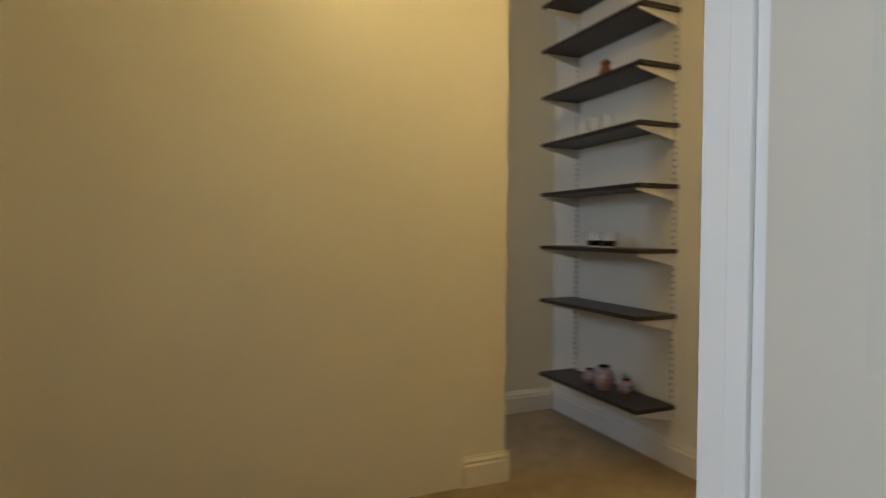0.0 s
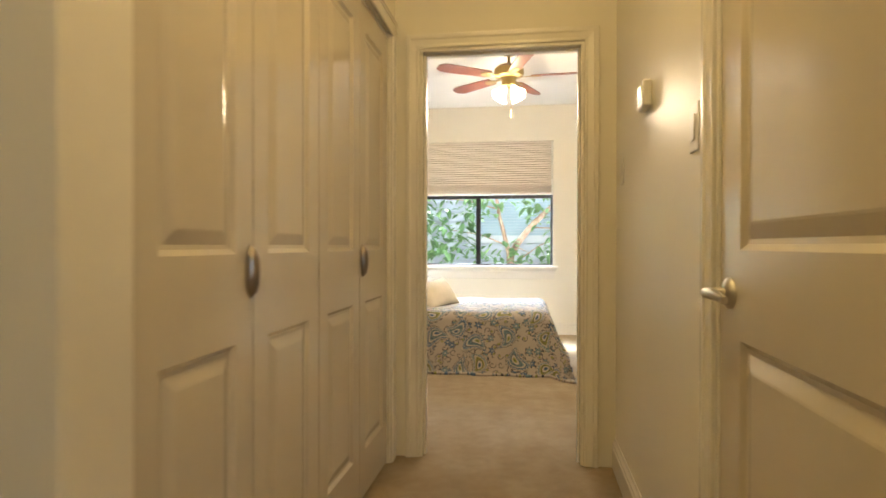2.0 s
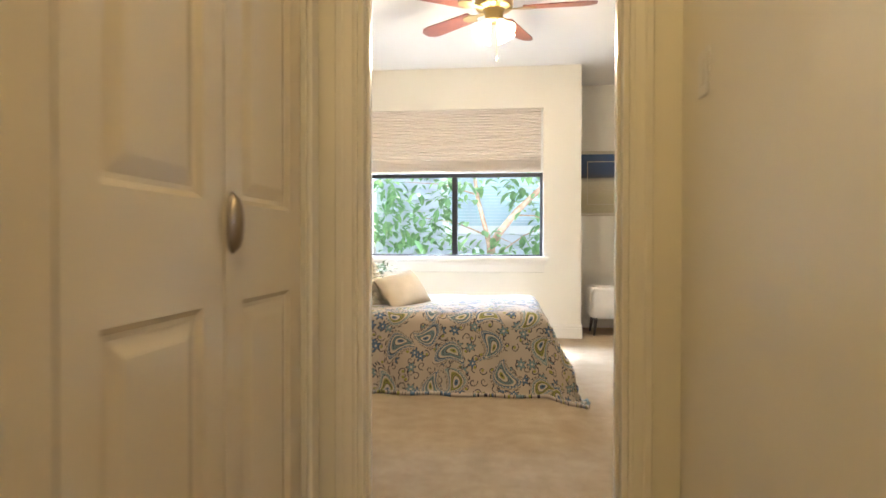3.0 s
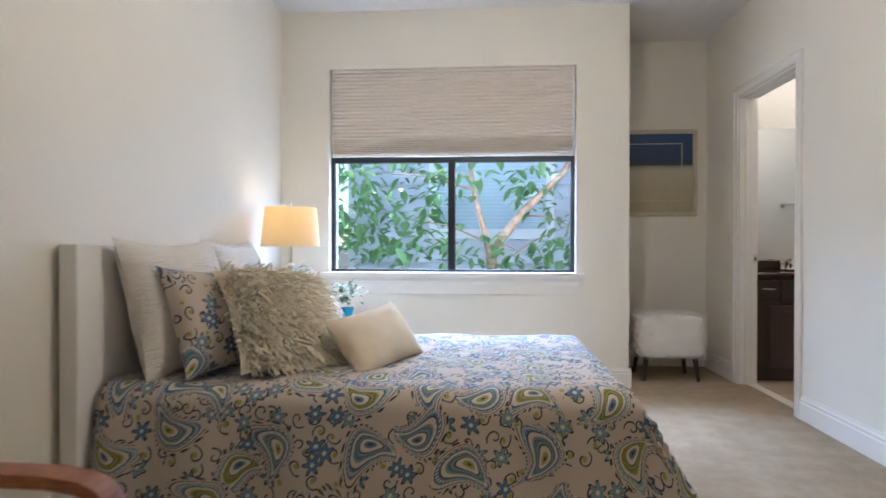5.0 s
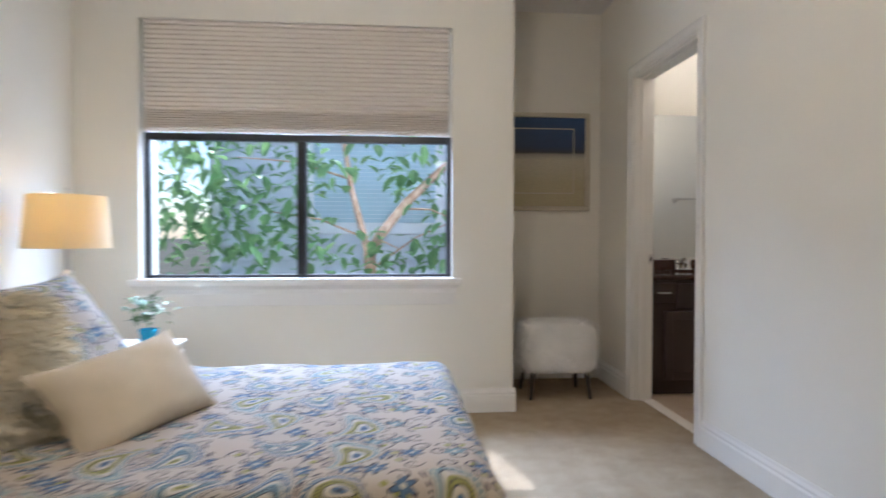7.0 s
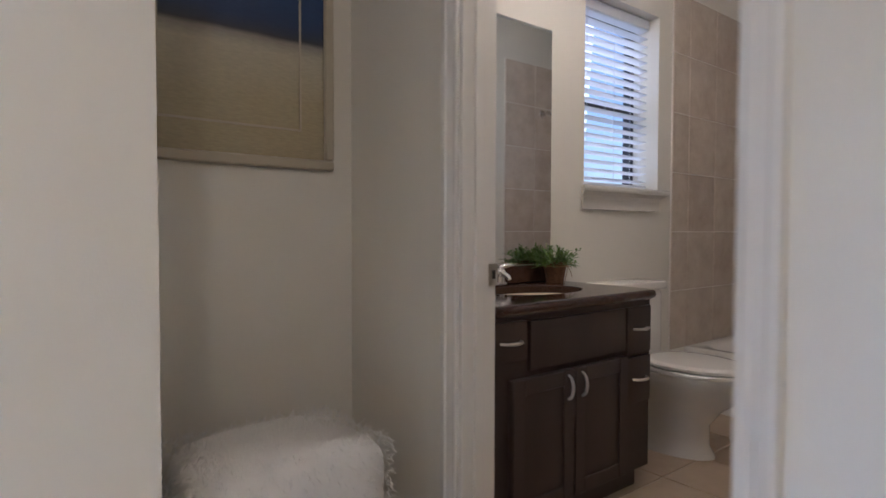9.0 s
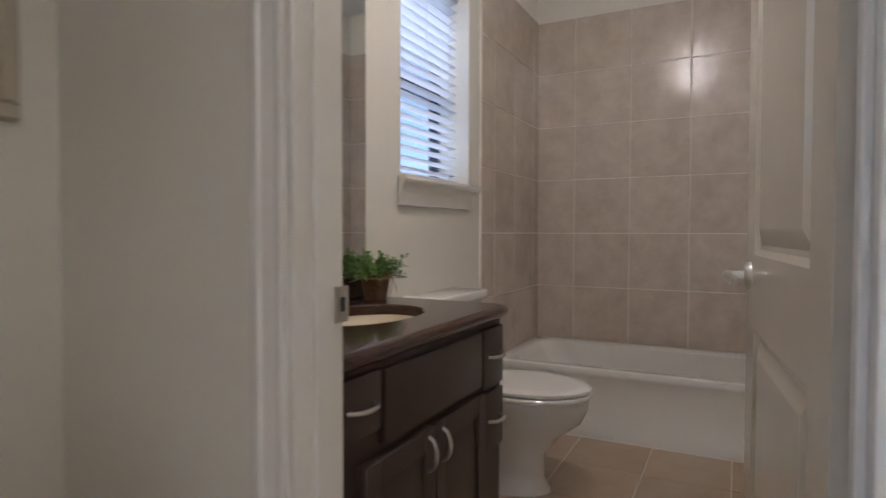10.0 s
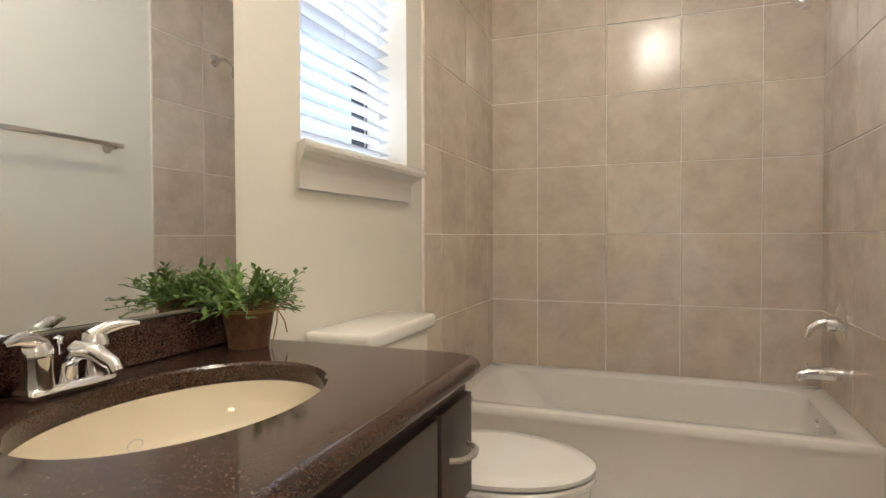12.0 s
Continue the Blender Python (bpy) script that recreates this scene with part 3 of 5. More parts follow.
bm = bmesh.new()
box(bm, -2.51, -2.44, 5.93, 7.30, 0.02, 1.018, 0.008, 3)
world_part("headboard", bm, M_WHITE, bed, "plain white slab headboard")
bm = bmesh.new()
box(bm, BX0, BX1 - 0.02, BY0 + 0.04, BY1 - 0.03, 0.22, BZ - 0.05, 0.05, 3)
world_part("mattress", bm, M_MATTRESS, bed)
bm = bmesh.new()
box(bm, BX0, BX1 - 0.04, BY0 + 0.05, BY1 - 0.05, 0.0, 0.22, 0.01)
world_part("bed_base", bm, M_WHITE, bed)

# comforter: cloth parameters u along the bed, v across; both hang over the edges
bm = bmesh.new()
uvl = bm.loops.layers.uv.new("UVMap")
NU, NV = 96, 84
ULEN, VLEN = BX1 - BX0, BY1 - BY0
u_max, v_min, v_max = ULEN + 0.52, -0.50, VLEN + 0.46


def hang(s, r=0.085):
    """Out and down from an edge for s metres of cloth past the start of the bend."""
    q = r * math.pi / 2
    if s <= 0:
        return 0.0, 0.0
    if s < q:
        a = s / r
        return r * math.sin(a), r * (1 - math.cos(a))
    return r + (s - q) * 0.20, r + (s - q) * 0.98


grid = []
for i in range(NU + 1):
    u = u_max * i / NU
    row = []
    for j in range(NV + 1):
        v = v_min + (v_max - v_min) * j / NV
        su = u - (ULEN - 0.085)
        sn, sf = -v + 0.085, v - (VLEN - 0.085)
        ou, du = hang(su)
        on_, dn = hang(sn)
        of, df = hang(sf)
        x = BX0 + min(u, ULEN - 0.085) + ou
        y = BY0 + max(0.085, min(v, VLEN - 0.085)) - on_ + of
        dv = max(dn, df)
        drop = max(du, dv) + 0.18 * min(du, dv)
        if du > 0.05 and dv > 0.05:
            k = min(1.0, min(du, dv) / 0.3)
            x += (0.09 if dn > df else 0.05) * k
            y += (-0.16 if dn > df else 0.03) * k
        fold = 0.016 * math.sin(u * 19 + 2.0 * noise.noise((u * 2, v * 2, 3))) * min(1.0, dn / 0.25) + 0.014 * math.sin(v * 21) * min(1.0, du / 0.25)
        x += fold * (1 if du > dv else 0.2)
        y -= fold * (1 if dn > du else 0.2)
        puff = 0.012 * noise.noise((u * 3.1, v * 3.1, 0)) + 0.006 * noise.noise((u * 11, v * 11, 5))
        z = BZ + puff * (1 if drop < 0.1 else 0.3) - drop
        if z < 0.03:
            x += (0.03 - z) * 0.08 * (1 if du > 0.1 else 0)
            y -= (0.03 - z) * 0.08 * (1 if dn > 0.1 else 0)
            z = 0.022 + 0.006 * noise.noise((u * 9, v * 9, 8))
        row.append((bm.verts.new((x, y, z)), (u, v)))
    grid.append(row)
for i in range(NU):
    for j in range(NV):
        q = [grid[i][j], grid[i + 1][j], grid[i + 1][j + 1], grid[i][j + 1]]
        f = bm.faces.new([a for a, _ in q])
        for lp, (_, c) in zip(f.loops, q):
            lp[uvl].uv = c
cover = world_part("comforter", bm, M_PAISLEY, bed, "grey comforter printed with blue and lime paisley")
mod = cover.modifiers.new("thickness", "SOLIDIFY")
mod.thickness, mod.offset = 0.022, -1.0


def pillow_mesh(w, h, t, seed=0, n=26):
    """A stuffed cushion: w along x, h along z, thickness along y, with pinched corners."""
    bm = bmesh.new()
    uvl = bm.loops.layers.uv.new("UVMap")
    for s in (1, -1):
        g = []
        for i in range(n + 1):
            a = -1 + 2 * i / n
            row = []
            for j in range(n + 1):
                b = -1 + 2 * j / n
                pull = 1 - 0.12 * (1 - a * a) * abs(b) ** 3
                pull2 = 1 - 0.12 * (1 - b * b) * abs(a) ** 3
                f = (max(0.0, 1 - abs(a) ** 2.6) * max(0.0, 1 - abs(b) ** 2.6)) ** 0.42
                y = s * t * 0.5 * f ** 1.25 * (1 + 0.10 * noise.noise((a * 2.2 + seed, b * 2.2, s)))
                row.append((bm.verts.new((a * w / 2 * pull2, y, b * h / 2 * pull)), (a * w / 2 + seed * 0.77, b * h / 2 + seed * 0.31)))
            g.append(row)
        for i in range(n):
            for j in range(n):
                q = [g[i][j], g[i + 1][j], g[i + 1][j + 1], g[i][j + 1]]
                if s < 0:
                    q = q[::-1]
                f = bm.faces.new([v for v, _ in q])
                for lp, (_, c) in zip(f.loops, q):
                    lp[uvl].uv = c
    bmesh.ops.remove_doubles(bm, verts=bm.verts[:], dist=0.0005)
    return bm


def pillow(label, w, h, t, at, face, lean, mat, seed, roll=0.0):
    """at: middle of the cushion; face: heading of its front in degrees from -y towards +x; lean: tip back."""
    ob = solid("pillow", pillow_mesh(w, h, t, seed), mat, label, "pillow")
    ob.matrix_world = pose(*at, 0, 0, face) @ pose(0, 0, 0, -lean, 0, 0) @ pose(0, 0, 0, 0, roll, 0)
    return ob


pillow("white quilted euro pillow leaning on the headboard", 0.64, 0.58, 0.20, (-2.29, 6.36, 0.765), 84, 15, M_LINEN, 1)
pillow("white quilted euro pillow leaning on the headboard", 0.64, 0.58, 0.20, (-2.30, 6.97, 0.765), 92, 15, M_LINEN, 2)
pillow("blue and lime paisley sham on the bed", 0.52, 0.46, 0.16, (-2.11, 6.33, 0.71), 74, 24, M_PAISLEY, 3, 4)
pillow("blue and lime paisley sham on the bed", 0.56, 0.50, 0.18, (-1.93, 6.97, 0.695), 84, 34, M_PAISLEY, 4, -4)
pillow("small plain cream lumbar pillow lying on the comforter", 0.50, 0.30, 0.15, (-1.49, 6.52, 0.605), 62, 36, M_CREAM, 5, -7)

# shaggy pillow: cushion body with ribbons of pile
M_RIBBON = fabric("satin_ribbon_pile", (0.90, 0.83, 0.66), 0.1, 400, 0.3)
shag = thing("shaggy_pillow", "cream pillow covered in long satin ribbon pile", "pillow")
shag.matrix_world = pose(-1.885, 6.42, 0.69, 0, 0, 60) @ pose(0, 0, 0, -38, 0, 0) @ pose(0, 0, 0, 0, 9, 0)
bm = pillow_mesh(0.52, 0.50, 0.16, 6, 14)
part("body", bm, M_RIBBON, shag)
rng = random.Random(7)
bm = bmesh.new()
for _ in range(3000):
    a, b = rng.uniform(-0.98, 0.98), rng.uniform(-0.98, 0.98)
    f = (max(0.0, 1 - abs(a) ** 2.6) * max(0.0, 1 - abs(b) ** 2.6)) ** 0.42
    p = Vector((a * 0.255, -0.078 * f, b * 0.245))
    d = Vector((rng.gauss(0, 0.35) + a * 0.5, -0.75 - 0.3 * rng.random(), -0.85 + rng.gauss(0, 0.35) + 0.5 * max(0, b))).normalized()
    ln, wd = rng.uniform(0.045, 0.085), rng.uniform(0.0024, 0.0046)
    side = d.cross(Vector((rng.gauss(0, 1), rng.gauss(0, 1), rng.gauss(0, 1)))).normalized() * wd
    mid = p + d * ln * 0.55
    tip = p + d * ln + Vector((0, 0.004, -0.022 * rng.random()))
    v = [bm.verts.new(c) for c in (p - side, p + side, mid + side * 1.2, mid - side * 1.2, tip + side * 0.7, tip - side * 0.7)]
    bm.faces.new(v[:4])
    bm.faces.new((v[3], v[2], v[4], v[5]))
pile = part("shag", bm, M_RIBBON, shag, "long glossy cream ribbon pile", smooth=False)
pile["kind"] = "stuff"

# nightstand, lamp, small potted plant
M_OAK = paint("grey_washed_wood", (0.55, 0.50, 0.43), 0.45, 0.1)
ns = thing("nightstand", "small pale wooden nightstand beside the bed", "nightstand", (-2.16, 7.72, 0))
ns.scale = (1.48, 1.0, 0.86)
pbox("body", M_OAK, ns, -0.22, 0.22, -0.20, 0.20, 0.12, 0.58, 0.006)
pbox("top", M_OAK, ns, -0.235, 0.235, -0.215, 0.215, 0.58, 0.605, 0.006)
pbox("drawer", M_OAK, ns, 0.221, 0.236, -0.17, 0.17, 0.36, 0.55, 0.004)
for sx in (-0.19, 0.19):
    for sy in (-0.17, 0.17):
        pbox("leg", M_OAK, ns, sx - 0.02, sx + 0.02, sy - 0.02, sy + 0.02, 0.0, 0.12, 0.003)

lamp = thing("table_lamp", "lit table lamp with turned silver base and cream drum shade", "lamp", (-2.27, 7.66, 0.601))
bm = bmesh.new()
lathe(bm, [(0.0, -0.0845), (0.075, -0.0845), (0.075, -0.07), (0.03, -0.055), (0.018, -0.02), (0.024, 0.03), (0.018, 0.06), (0.034, 0.10), (0.040, 0.15), (0.022, 0.22), (0.014, 0.25), (0.027, 0.275), (0.027, 0.285), (0.012, 0.30), (0.009, 0.42), (0.0, 0.42)], 28)
part("base", bm, M_STEEL, lamp, "turned silver metal base")
M_LAMPSHADE = Mat("lamp_shade_linen", (0.80, 0.72, 0.55), 0.9, spec=0.1)
_p = M_LAMPSHADE.p
_p.inputs["Transmission Weight"].default_value = 0.0
tr = M_LAMPSHADE.node("ShaderNodeBsdfTranslucent")
tr.inputs[0].default_value = (0.85, 0.70, 0.40, 1)
mx = M_LAMPSHADE.node("ShaderNodeMixShader")
mx.inputs[0].default_value = 0.5
M_LAMPSHADE.link(_p.outputs[0], mx.inputs[1])
M_LAMPSHADE.link(tr.outputs[0], mx.inputs[2])
M_LAMPSHADE.link(mx.outputs[0], M_LAMPSHADE.t.nodes["Material Output"].inputs[0])
M_LAMPSHADE.bump(M_LAMPSHADE.noise(500, 2), 0.2, 0.001)
M_LAMPSHADE = M_LAMPSHADE.m
bm = bmesh.new()
lathe(bm, [(0.187, 0.405), (0.164, 0.655)], 48)
lathe(bm, [(0.184, 0.405), (0.161, 0.655)], 48)
part("shade", bm, M_LAMPSHADE, lamp, "cream linen drum shade, glowing")
bm = bmesh.new()
lathe(bm, [(0.0, 0.42), (0.016, 0.43), (0.02, 0.47), (0.03, 0.50), (0.03, 0.53), (0.018, 0.56), (0.0, 0.565)], 16)


def glow(name, color, strength):
    m = bpy.data.materials.new(name)
    m.use_nodes = True
    p = m.node_tree.nodes["Principled BSDF"]
    p.inputs["Base Color"].default_value = (0.8, 0.8, 0.78, 1)
    p.inputs["Emission Color"].default_value = (*color, 1)
    p.inputs["Emission Strength"].default_value = strength
    return m


bulb = part("bulb", bm, glow("bulb_glow", (1.0, 0.7, 0.35), 12.0), lamp)
bm = bmesh.new()
tube(bm, [(0, -0.166, 0.66), (0, 0.166, 0.66)], 0.002, 6)
tube(bm, [(-0.166, 0, 0.66), (0.166, 0, 0.66)], 0.002, 6)
tube(bm, [(0, 0, 0.64), (0, 0, 0.685)], 0.003, 6)
lathe(bm, [(0, 0.68), (0.006, 0.684), (0.006, 0.692), (0, 0.697)], 12)
part("harp", bm, M_STEEL, lamp)

M_BLUEPOT = paint("blue_glaze", (0.03, 0.30, 0.48), 0.2, 0.08)
M_LEAF = Mat("houseplant_leaf", (0.06, 0.13, 0.035), 0.5)
M_LEAF.color(M_LEAF.ramp(M_LEAF.noise(30, 2), [(0.3, (0.035, 0.085, 0.02)), (0.7, (0.10, 0.19, 0.05))]))
M_LEAF = M_LEAF.m


def leaf(bm, p, d, ln, wd, droop=0.2):
    """A small folded leaf from p along d."""
    d = d.normalized()
    s = d.cross(Vector((0, 0, 1)))
    if s.length < 0.1:
        s = Vector((1, 0, 0))
    s.normalize()
    up = s.cross(d)
    mid, tip = p + d * ln * 0.5, p + d * ln - Vector((0, 0, droop * ln))
    a, b = mid + s * wd / 2 + up * wd * 0.15, mid - s * wd / 2 + up * wd * 0.15
    v0, v1, va, vb, vm = (bm.verts.new(c) for c in (p, tip, a, b, mid))
    bm.faces.new((v0, va, vm))
    bm.faces.new((va, v1, vm))
    bm.faces.new((v0, vm, vb))
    bm.faces.new((vb, vm, v1))


def broad_leaf(bm, p, d, ln, wd, droop=0.22):
    """A broad oval leaf with a folded midrib and a drooping tip."""
    d = d.normalized()
    s = d.cross(Vector((0, 0, 1)))
    if s.length < 0.1:
        s = Vector((1, 0, 0))
    s.normalize()
    up = s.cross(d)
    mids, rims = [bm.verts.new(p)], []
    for t, w in ((0.22, 0.36), (0.5, 0.5), (0.78, 0.33)):
        q = p + d * ln * t - Vector((0, 0, droop * ln * t * t))
        mids.append(bm.verts.new(q))
        rims.append([bm.verts.new(q + s * wd * w * k + up * wd * w * 0.3) for k in (1, -1)])
    mids.append(bm.verts.new(p + d * ln - Vector((0, 0, droop * ln))))
    for k in (0, 1):
        bm.faces.new((mids[0], rims[0][k], mids[1]))
        for i in (0, 1):
            bm.faces.new((mids[i + 1], rims[i][k], rims[i + 1][k], mids[i + 2]))
        bm.faces.new((mids[3], rims[2][k], mids[4]))


pp = thing("potted_plant", "small leafy plant in a bright blue pot", "plant", (-1.90, 7.66, 0.5206))
bm = bmesh.new()
lathe(bm, [(0, 0), (0.032, 0), (0.042, 0.085), (0.045, 0.085), (0.045, 0.095), (0.038, 0.095), (0.036, 0.08), (0, 0.08)], 24)
part("pot", bm, M_BLUEPOT, pp, "glazed bright blue pot")
bm = bmesh.new()
for _ in range(70):
    d = Vector((rng.gauss(0, 0.5), rng.gauss(0, 0.5), 1.0)).normalized()
    h = rng.uniform(0.05, 0.18)
    leaf(bm, Vector((0, 0, 0.08)) + d * h, Vector((rng.gauss(0, 1), rng.gauss(0, 1), rng.uniform(-0.2, 0.8))), 0.06, 0.034)
part("foliage", bm, M_LEAF, pp, smooth=False)

# ---- ceiling fan ----
fan = thing("ceiling_fan", "brass ceiling fan with five reddish wood blades and lit glass shades", "ceiling fan", (-0.82, 6.15, 0))
bm = bmesh.new()
lathe(bm, [(0.0, 2.739), (0.068, 2.739), (0.066, 2.70), (0.045, 2.675), (0.020, 2.665), (0.0, 2.665)], 32)
part("canopy", bm, M_BRASS, fan)
bm = bmesh.new()
lathe(bm, [(0.012, 2.67), (0.012, 2.59)], 16)
part("downrod", bm, M_BRASS, fan)
bm = bmesh.new()
lathe(bm, [(0.0, 2.60), (0.05, 2.595), (0.10, 2.58), (0.125, 2.555), (0.128, 2.515), (0.118, 2.495), (0.075, 2.485), (0.06, 2.46), (0.06, 2.425), (0.045, 2.405), (0.0, 2.40)], 40)
part("motor_housing", bm, M_BRASS, fan, "antique brass motor housing")
M_BLADE = Mat("cherry_blade", (0.20, 0.06, 0.035), 0.35)
M_BLADE.color(M_BLADE.ramp(M_BLADE.noise(14, 4, stretch=(1, 12, 1)), [(0.3, (0.13, 0.035, 0.022)), (0.7, (0.27, 0.085, 0.045))]))
M_BLADE = M_BLADE.m
for k in range(5):
    rot = Matrix.Rotation(radians(-3 + 72 * k), 4, "Z")
    tip = rot @ Matrix.Translation((0, 0, 2.49)) @ Matrix.Rotation(radians(11), 4, "X")
    out = [(0.19, -0.055), (0.58, -0.068), (0.62, -0.06), (0.66, -0.03), (0.66, 0.03), (0.62, 0.06), (0.58, 0.068), (0.19, 0.055)]
    bm = bmesh.new()
    extrude_outline(bm, out, tip, 0.006)
    b = part("blade", bm, M_BLADE, fan, "reddish brown wooden blade", smooth=False)
    bm = bmesh.new()
    extrude_outline(bm, [(0.09, -0.014), (0.15, -0.012), (0.19, -0.04), (0.25, -0.03), (0.27, 0), (0.25, 0.03), (0.19, 0.04), (0.15, 0.012), (0.09, 0.014)], tip @ Matrix.Translation((0, 0, -0.007)), 0.006)
    br = part("blade_iron", bm, M_BRASS, fan, smooth=False)
M_FROST = glow("lit_frosted_glass", (1.0, 0.80, 0.50), 9.0)
for k in range(4):
    a = radians(45 + 90 * k)
    m = Matrix.Translation((0.055 * math.cos(a), 0.055 * math.sin(a), 2.395)) @ Matrix.Rotation(a, 4, "Z") @ Matrix.Rotation(radians(180 - 38), 4, "Y")
    bm = bmesh.new()
    lathe(bm, [(0.020, 0.0), (0.026, 0.012), (0.034, 0.04), (0.046, 0.07), (0.060, 0.092), (0.064, 0.098)], 24, m=m)
    gl = part("glass_shade", bm, M_FROST, fan, "frosted tulip glass shade, lit")
bm = bmesh.new()
tube(bm, [(0.02, -0.02, 2.40), (0.02, -0.02, 2.17)], 0.0015, 6)
lathe(bm, [(0, 2.14), (0.006, 2.145), (0.007, 2.16), (0, 2.172)], 10, m=Matrix.Translation((0.02, -0.02, 0)))
part("pull_chain", bm, M_BRASS, fan)

# ---- alcove: fur stool and framed picture ----
st = thing("fur_stool", "white faux-fur stool on four short dark legs", "stool", (0.375, 8.59, 0))
M_FUR = fabric("white_faux_fur", (0.80, 0.78, 0.74), 0.5, 300)
bm = bmesh.new()
r = bmesh.ops.create_cube(bm, size=1.0)
bmesh.ops.subdivide_edges(bm, edges=bm.edges[:], cuts=14, use_grid_fill=True)
for v in bm.verts:
    c = v.co * 2
    q = (abs(c.x) ** 7 + abs(c.y) ** 7 + abs(c.z) ** 7) ** (1 / 7)
    c = c / q
    v.co = Vector((c.x * 0.245, c.y * 0.185, 0.332 + c.z * 0.165 - 0.012 * (c.x ** 2 - 0.5) * (c.z > 0.5))) * (1 + 0.012 * noise.noise(c * 3))
part("seat", bm, M_FUR, st, "white faux-fur cushion seat")
bm = bmesh.new()
for _ in range(5200):
    face, a, b = rng.choice((0, 0, 1, 2, 3, 4)), rng.uniform(-1, 1), rng.uniform(-1, 1)
    if face == 0:
        p, nrm = Vector((a * 0.24, b * 0.18, 0.495)), Vector((0.3 * a, 0.3 * b, 1))
    elif face in (1, 2):
        s = 1 if face == 1 else -1
        p, nrm = Vector((a * 0.24, s * 0.184, 0.332 + b * 0.16)), Vector((0.25 * a, s, 0.3 * b))
    else:
        s = 1 if face == 3 else -1
        p, nrm = Vector((s * 0.244, a * 0.18, 0.332 + b * 0.16)), Vector((s, 0.25 * a, 0.3 * b))
    d = (nrm.normalized() * 0.6 + Vector((rng.gauss(0, 0.4), rng.gauss(0, 0.4), rng.gauss(-0.35, 0.35)))).normalized()
    s = d.cross(Vector((rng.gauss(0, 1), rng.gauss(0, 1), 0.3))).normalized() * 0.0018
    ln = rng.uniform(0.014, 0.03)
    bm.faces.new([bm.verts.new(c) for c in (p - s, p + s, p + d * ln)])
fur = part("fur", bm, M_FUR, st, smooth=False)
fur["kind"] = "stuff"
M_LEG_SLOTSHADE = paint("dark_leg_and_slot_shade", (0.02, 0.014, 0.012), 0.35, 0.2)
for sx in (-1, 1):
    for sy in (-1, 1):
        bm = bmesh.new()
        tube(bm, [(sx * 0.200, sy * 0.150, 0.0), (sx * 0.178, sy * 0.13, 0.18)], [0.012, 0.020], 12)
        part("leg", bm, M_LEG_SLOTSHADE, st, "short tapered dark wooden leg")

pic = thing("framed_picture", "framed seascape with deep blue sky over pale sand", "picture", (0.405, 9.02, 1.262))
PW, PH = 0.70, 0.73
M_FRAME = paint("silver_champagne_frame", (0.52, 0.46, 0.34), 0.35, 0.12)
for n_, a in (("frame_rail", (-PW / 2, PW / 2, 0.0, 0.035)), ("frame_rail", (-PW / 2, PW / 2, PH - 0.035, PH)), ("frame_stile", (-PW / 2, -PW / 2 + 0.035, 0.035, PH - 0.035)), ("frame_stile", (PW / 2 - 0.035, PW / 2, 0.035, PH - 0.035))):
    pbox(n_, M_FRAME, pic, a[0], a[1], -0.034, -0.002, a[2], a[3], 0.006)
k = Mat("seascape_painting", rough=0.35)
sx = k.node("ShaderNodeSeparateXYZ")
k.link(k.at("Object"), sx.inputs[0])
hgt = k.math("ADD", k.math("DIVIDE", sx.outputs[2], PH), k.math("MULTIPLY_ADD", k.noise(4, 3), 0.03, -0.015))
col = k.ramp(hgt, [(0.0, (0.42, 0.36, 0.22)), (0.30, (0.46, 0.40, 0.25)), (0.52, (0.52, 0.48, 0.36)), (0.575, (0.33, 0.30, 0.26)), (0.595, (0.045, 0.05, 0.07)), (0.66, (0.03, 0.055, 0.14)), (1.0, (0.025, 0.075, 0.20))])
k.color(k.mix(0.18, col, k.ramp(k.noise(40, 4, stretch=(1, 1, 6)), [(0.3, (0.1, 0.1, 0.1)), (0.7, (0.6, 0.58, 0.5))]), "OVERLAY"))
pbox("canvas", k.m, pic, -PW / 2 + 0.035, PW / 2 - 0.035, -0.018, -0.004, 0.035, PH - 0.035, 0.0, "painted seascape, blue over sand")
for a in ((-0.23, 0.23, 0.128, 0.135), (-0.23, 0.23, 0.608, 0.615)):
    pbox("inner_fillet", M_FRAME, pic, a[0], a[1], -0.022, -0.0185, a[2], a[3], 0.0)
for x0 in (-0.23, 0.223):
    pbox("inner_fillet", M_FRAME, pic, x0, x0 + 0.007, -0.022, -0.0185, 0.135, 0.608, 0.0)

# ---- armchair by the bed ----
M_TEAK = Mat("bent_teak", (0.25, 0.09, 0.035), 0.4)
M_TEAK.color(M_TEAK.ramp(M_TEAK.noise(20, 4, stretch=(1, 1, 6)), [(0.3, (0.17, 0.055, 0.022)), (0.7, (0.30, 0.115, 0.05))]))
M_TEAK = M_TEAK.m
M_SEAT = fabric("pale_yellow_wool", (0.66, 0.56, 0.33), 0.5, 600)
ch = thing("armchair", "bentwood armchair with pale yellow cushions", "armchair", (-2.00, 4.78, 0), 4)
ch.scale = (1.0, 1.0, 0.925)
for sy in (-0.30, 0.27):
    bm = bmesh.new()
    pts = [(-0.36, sy, 0.66)]
    pts += [(-0.30 + 0.095 * i, sy, 0.63 - 0.004 * i) for i in range(6)]
    pts += [(0.235, sy, 0.598), (0.262, sy, 0.583), (0.282, sy, 0.558), (0.294, sy, 0.52), (0.30, sy, 0.47), (0.302, sy, 0.40), (0.29, sy, 0.1), (0.27, sy, 0.04), (0.22, sy, 0.02), (-0.34, sy, 0.02)]
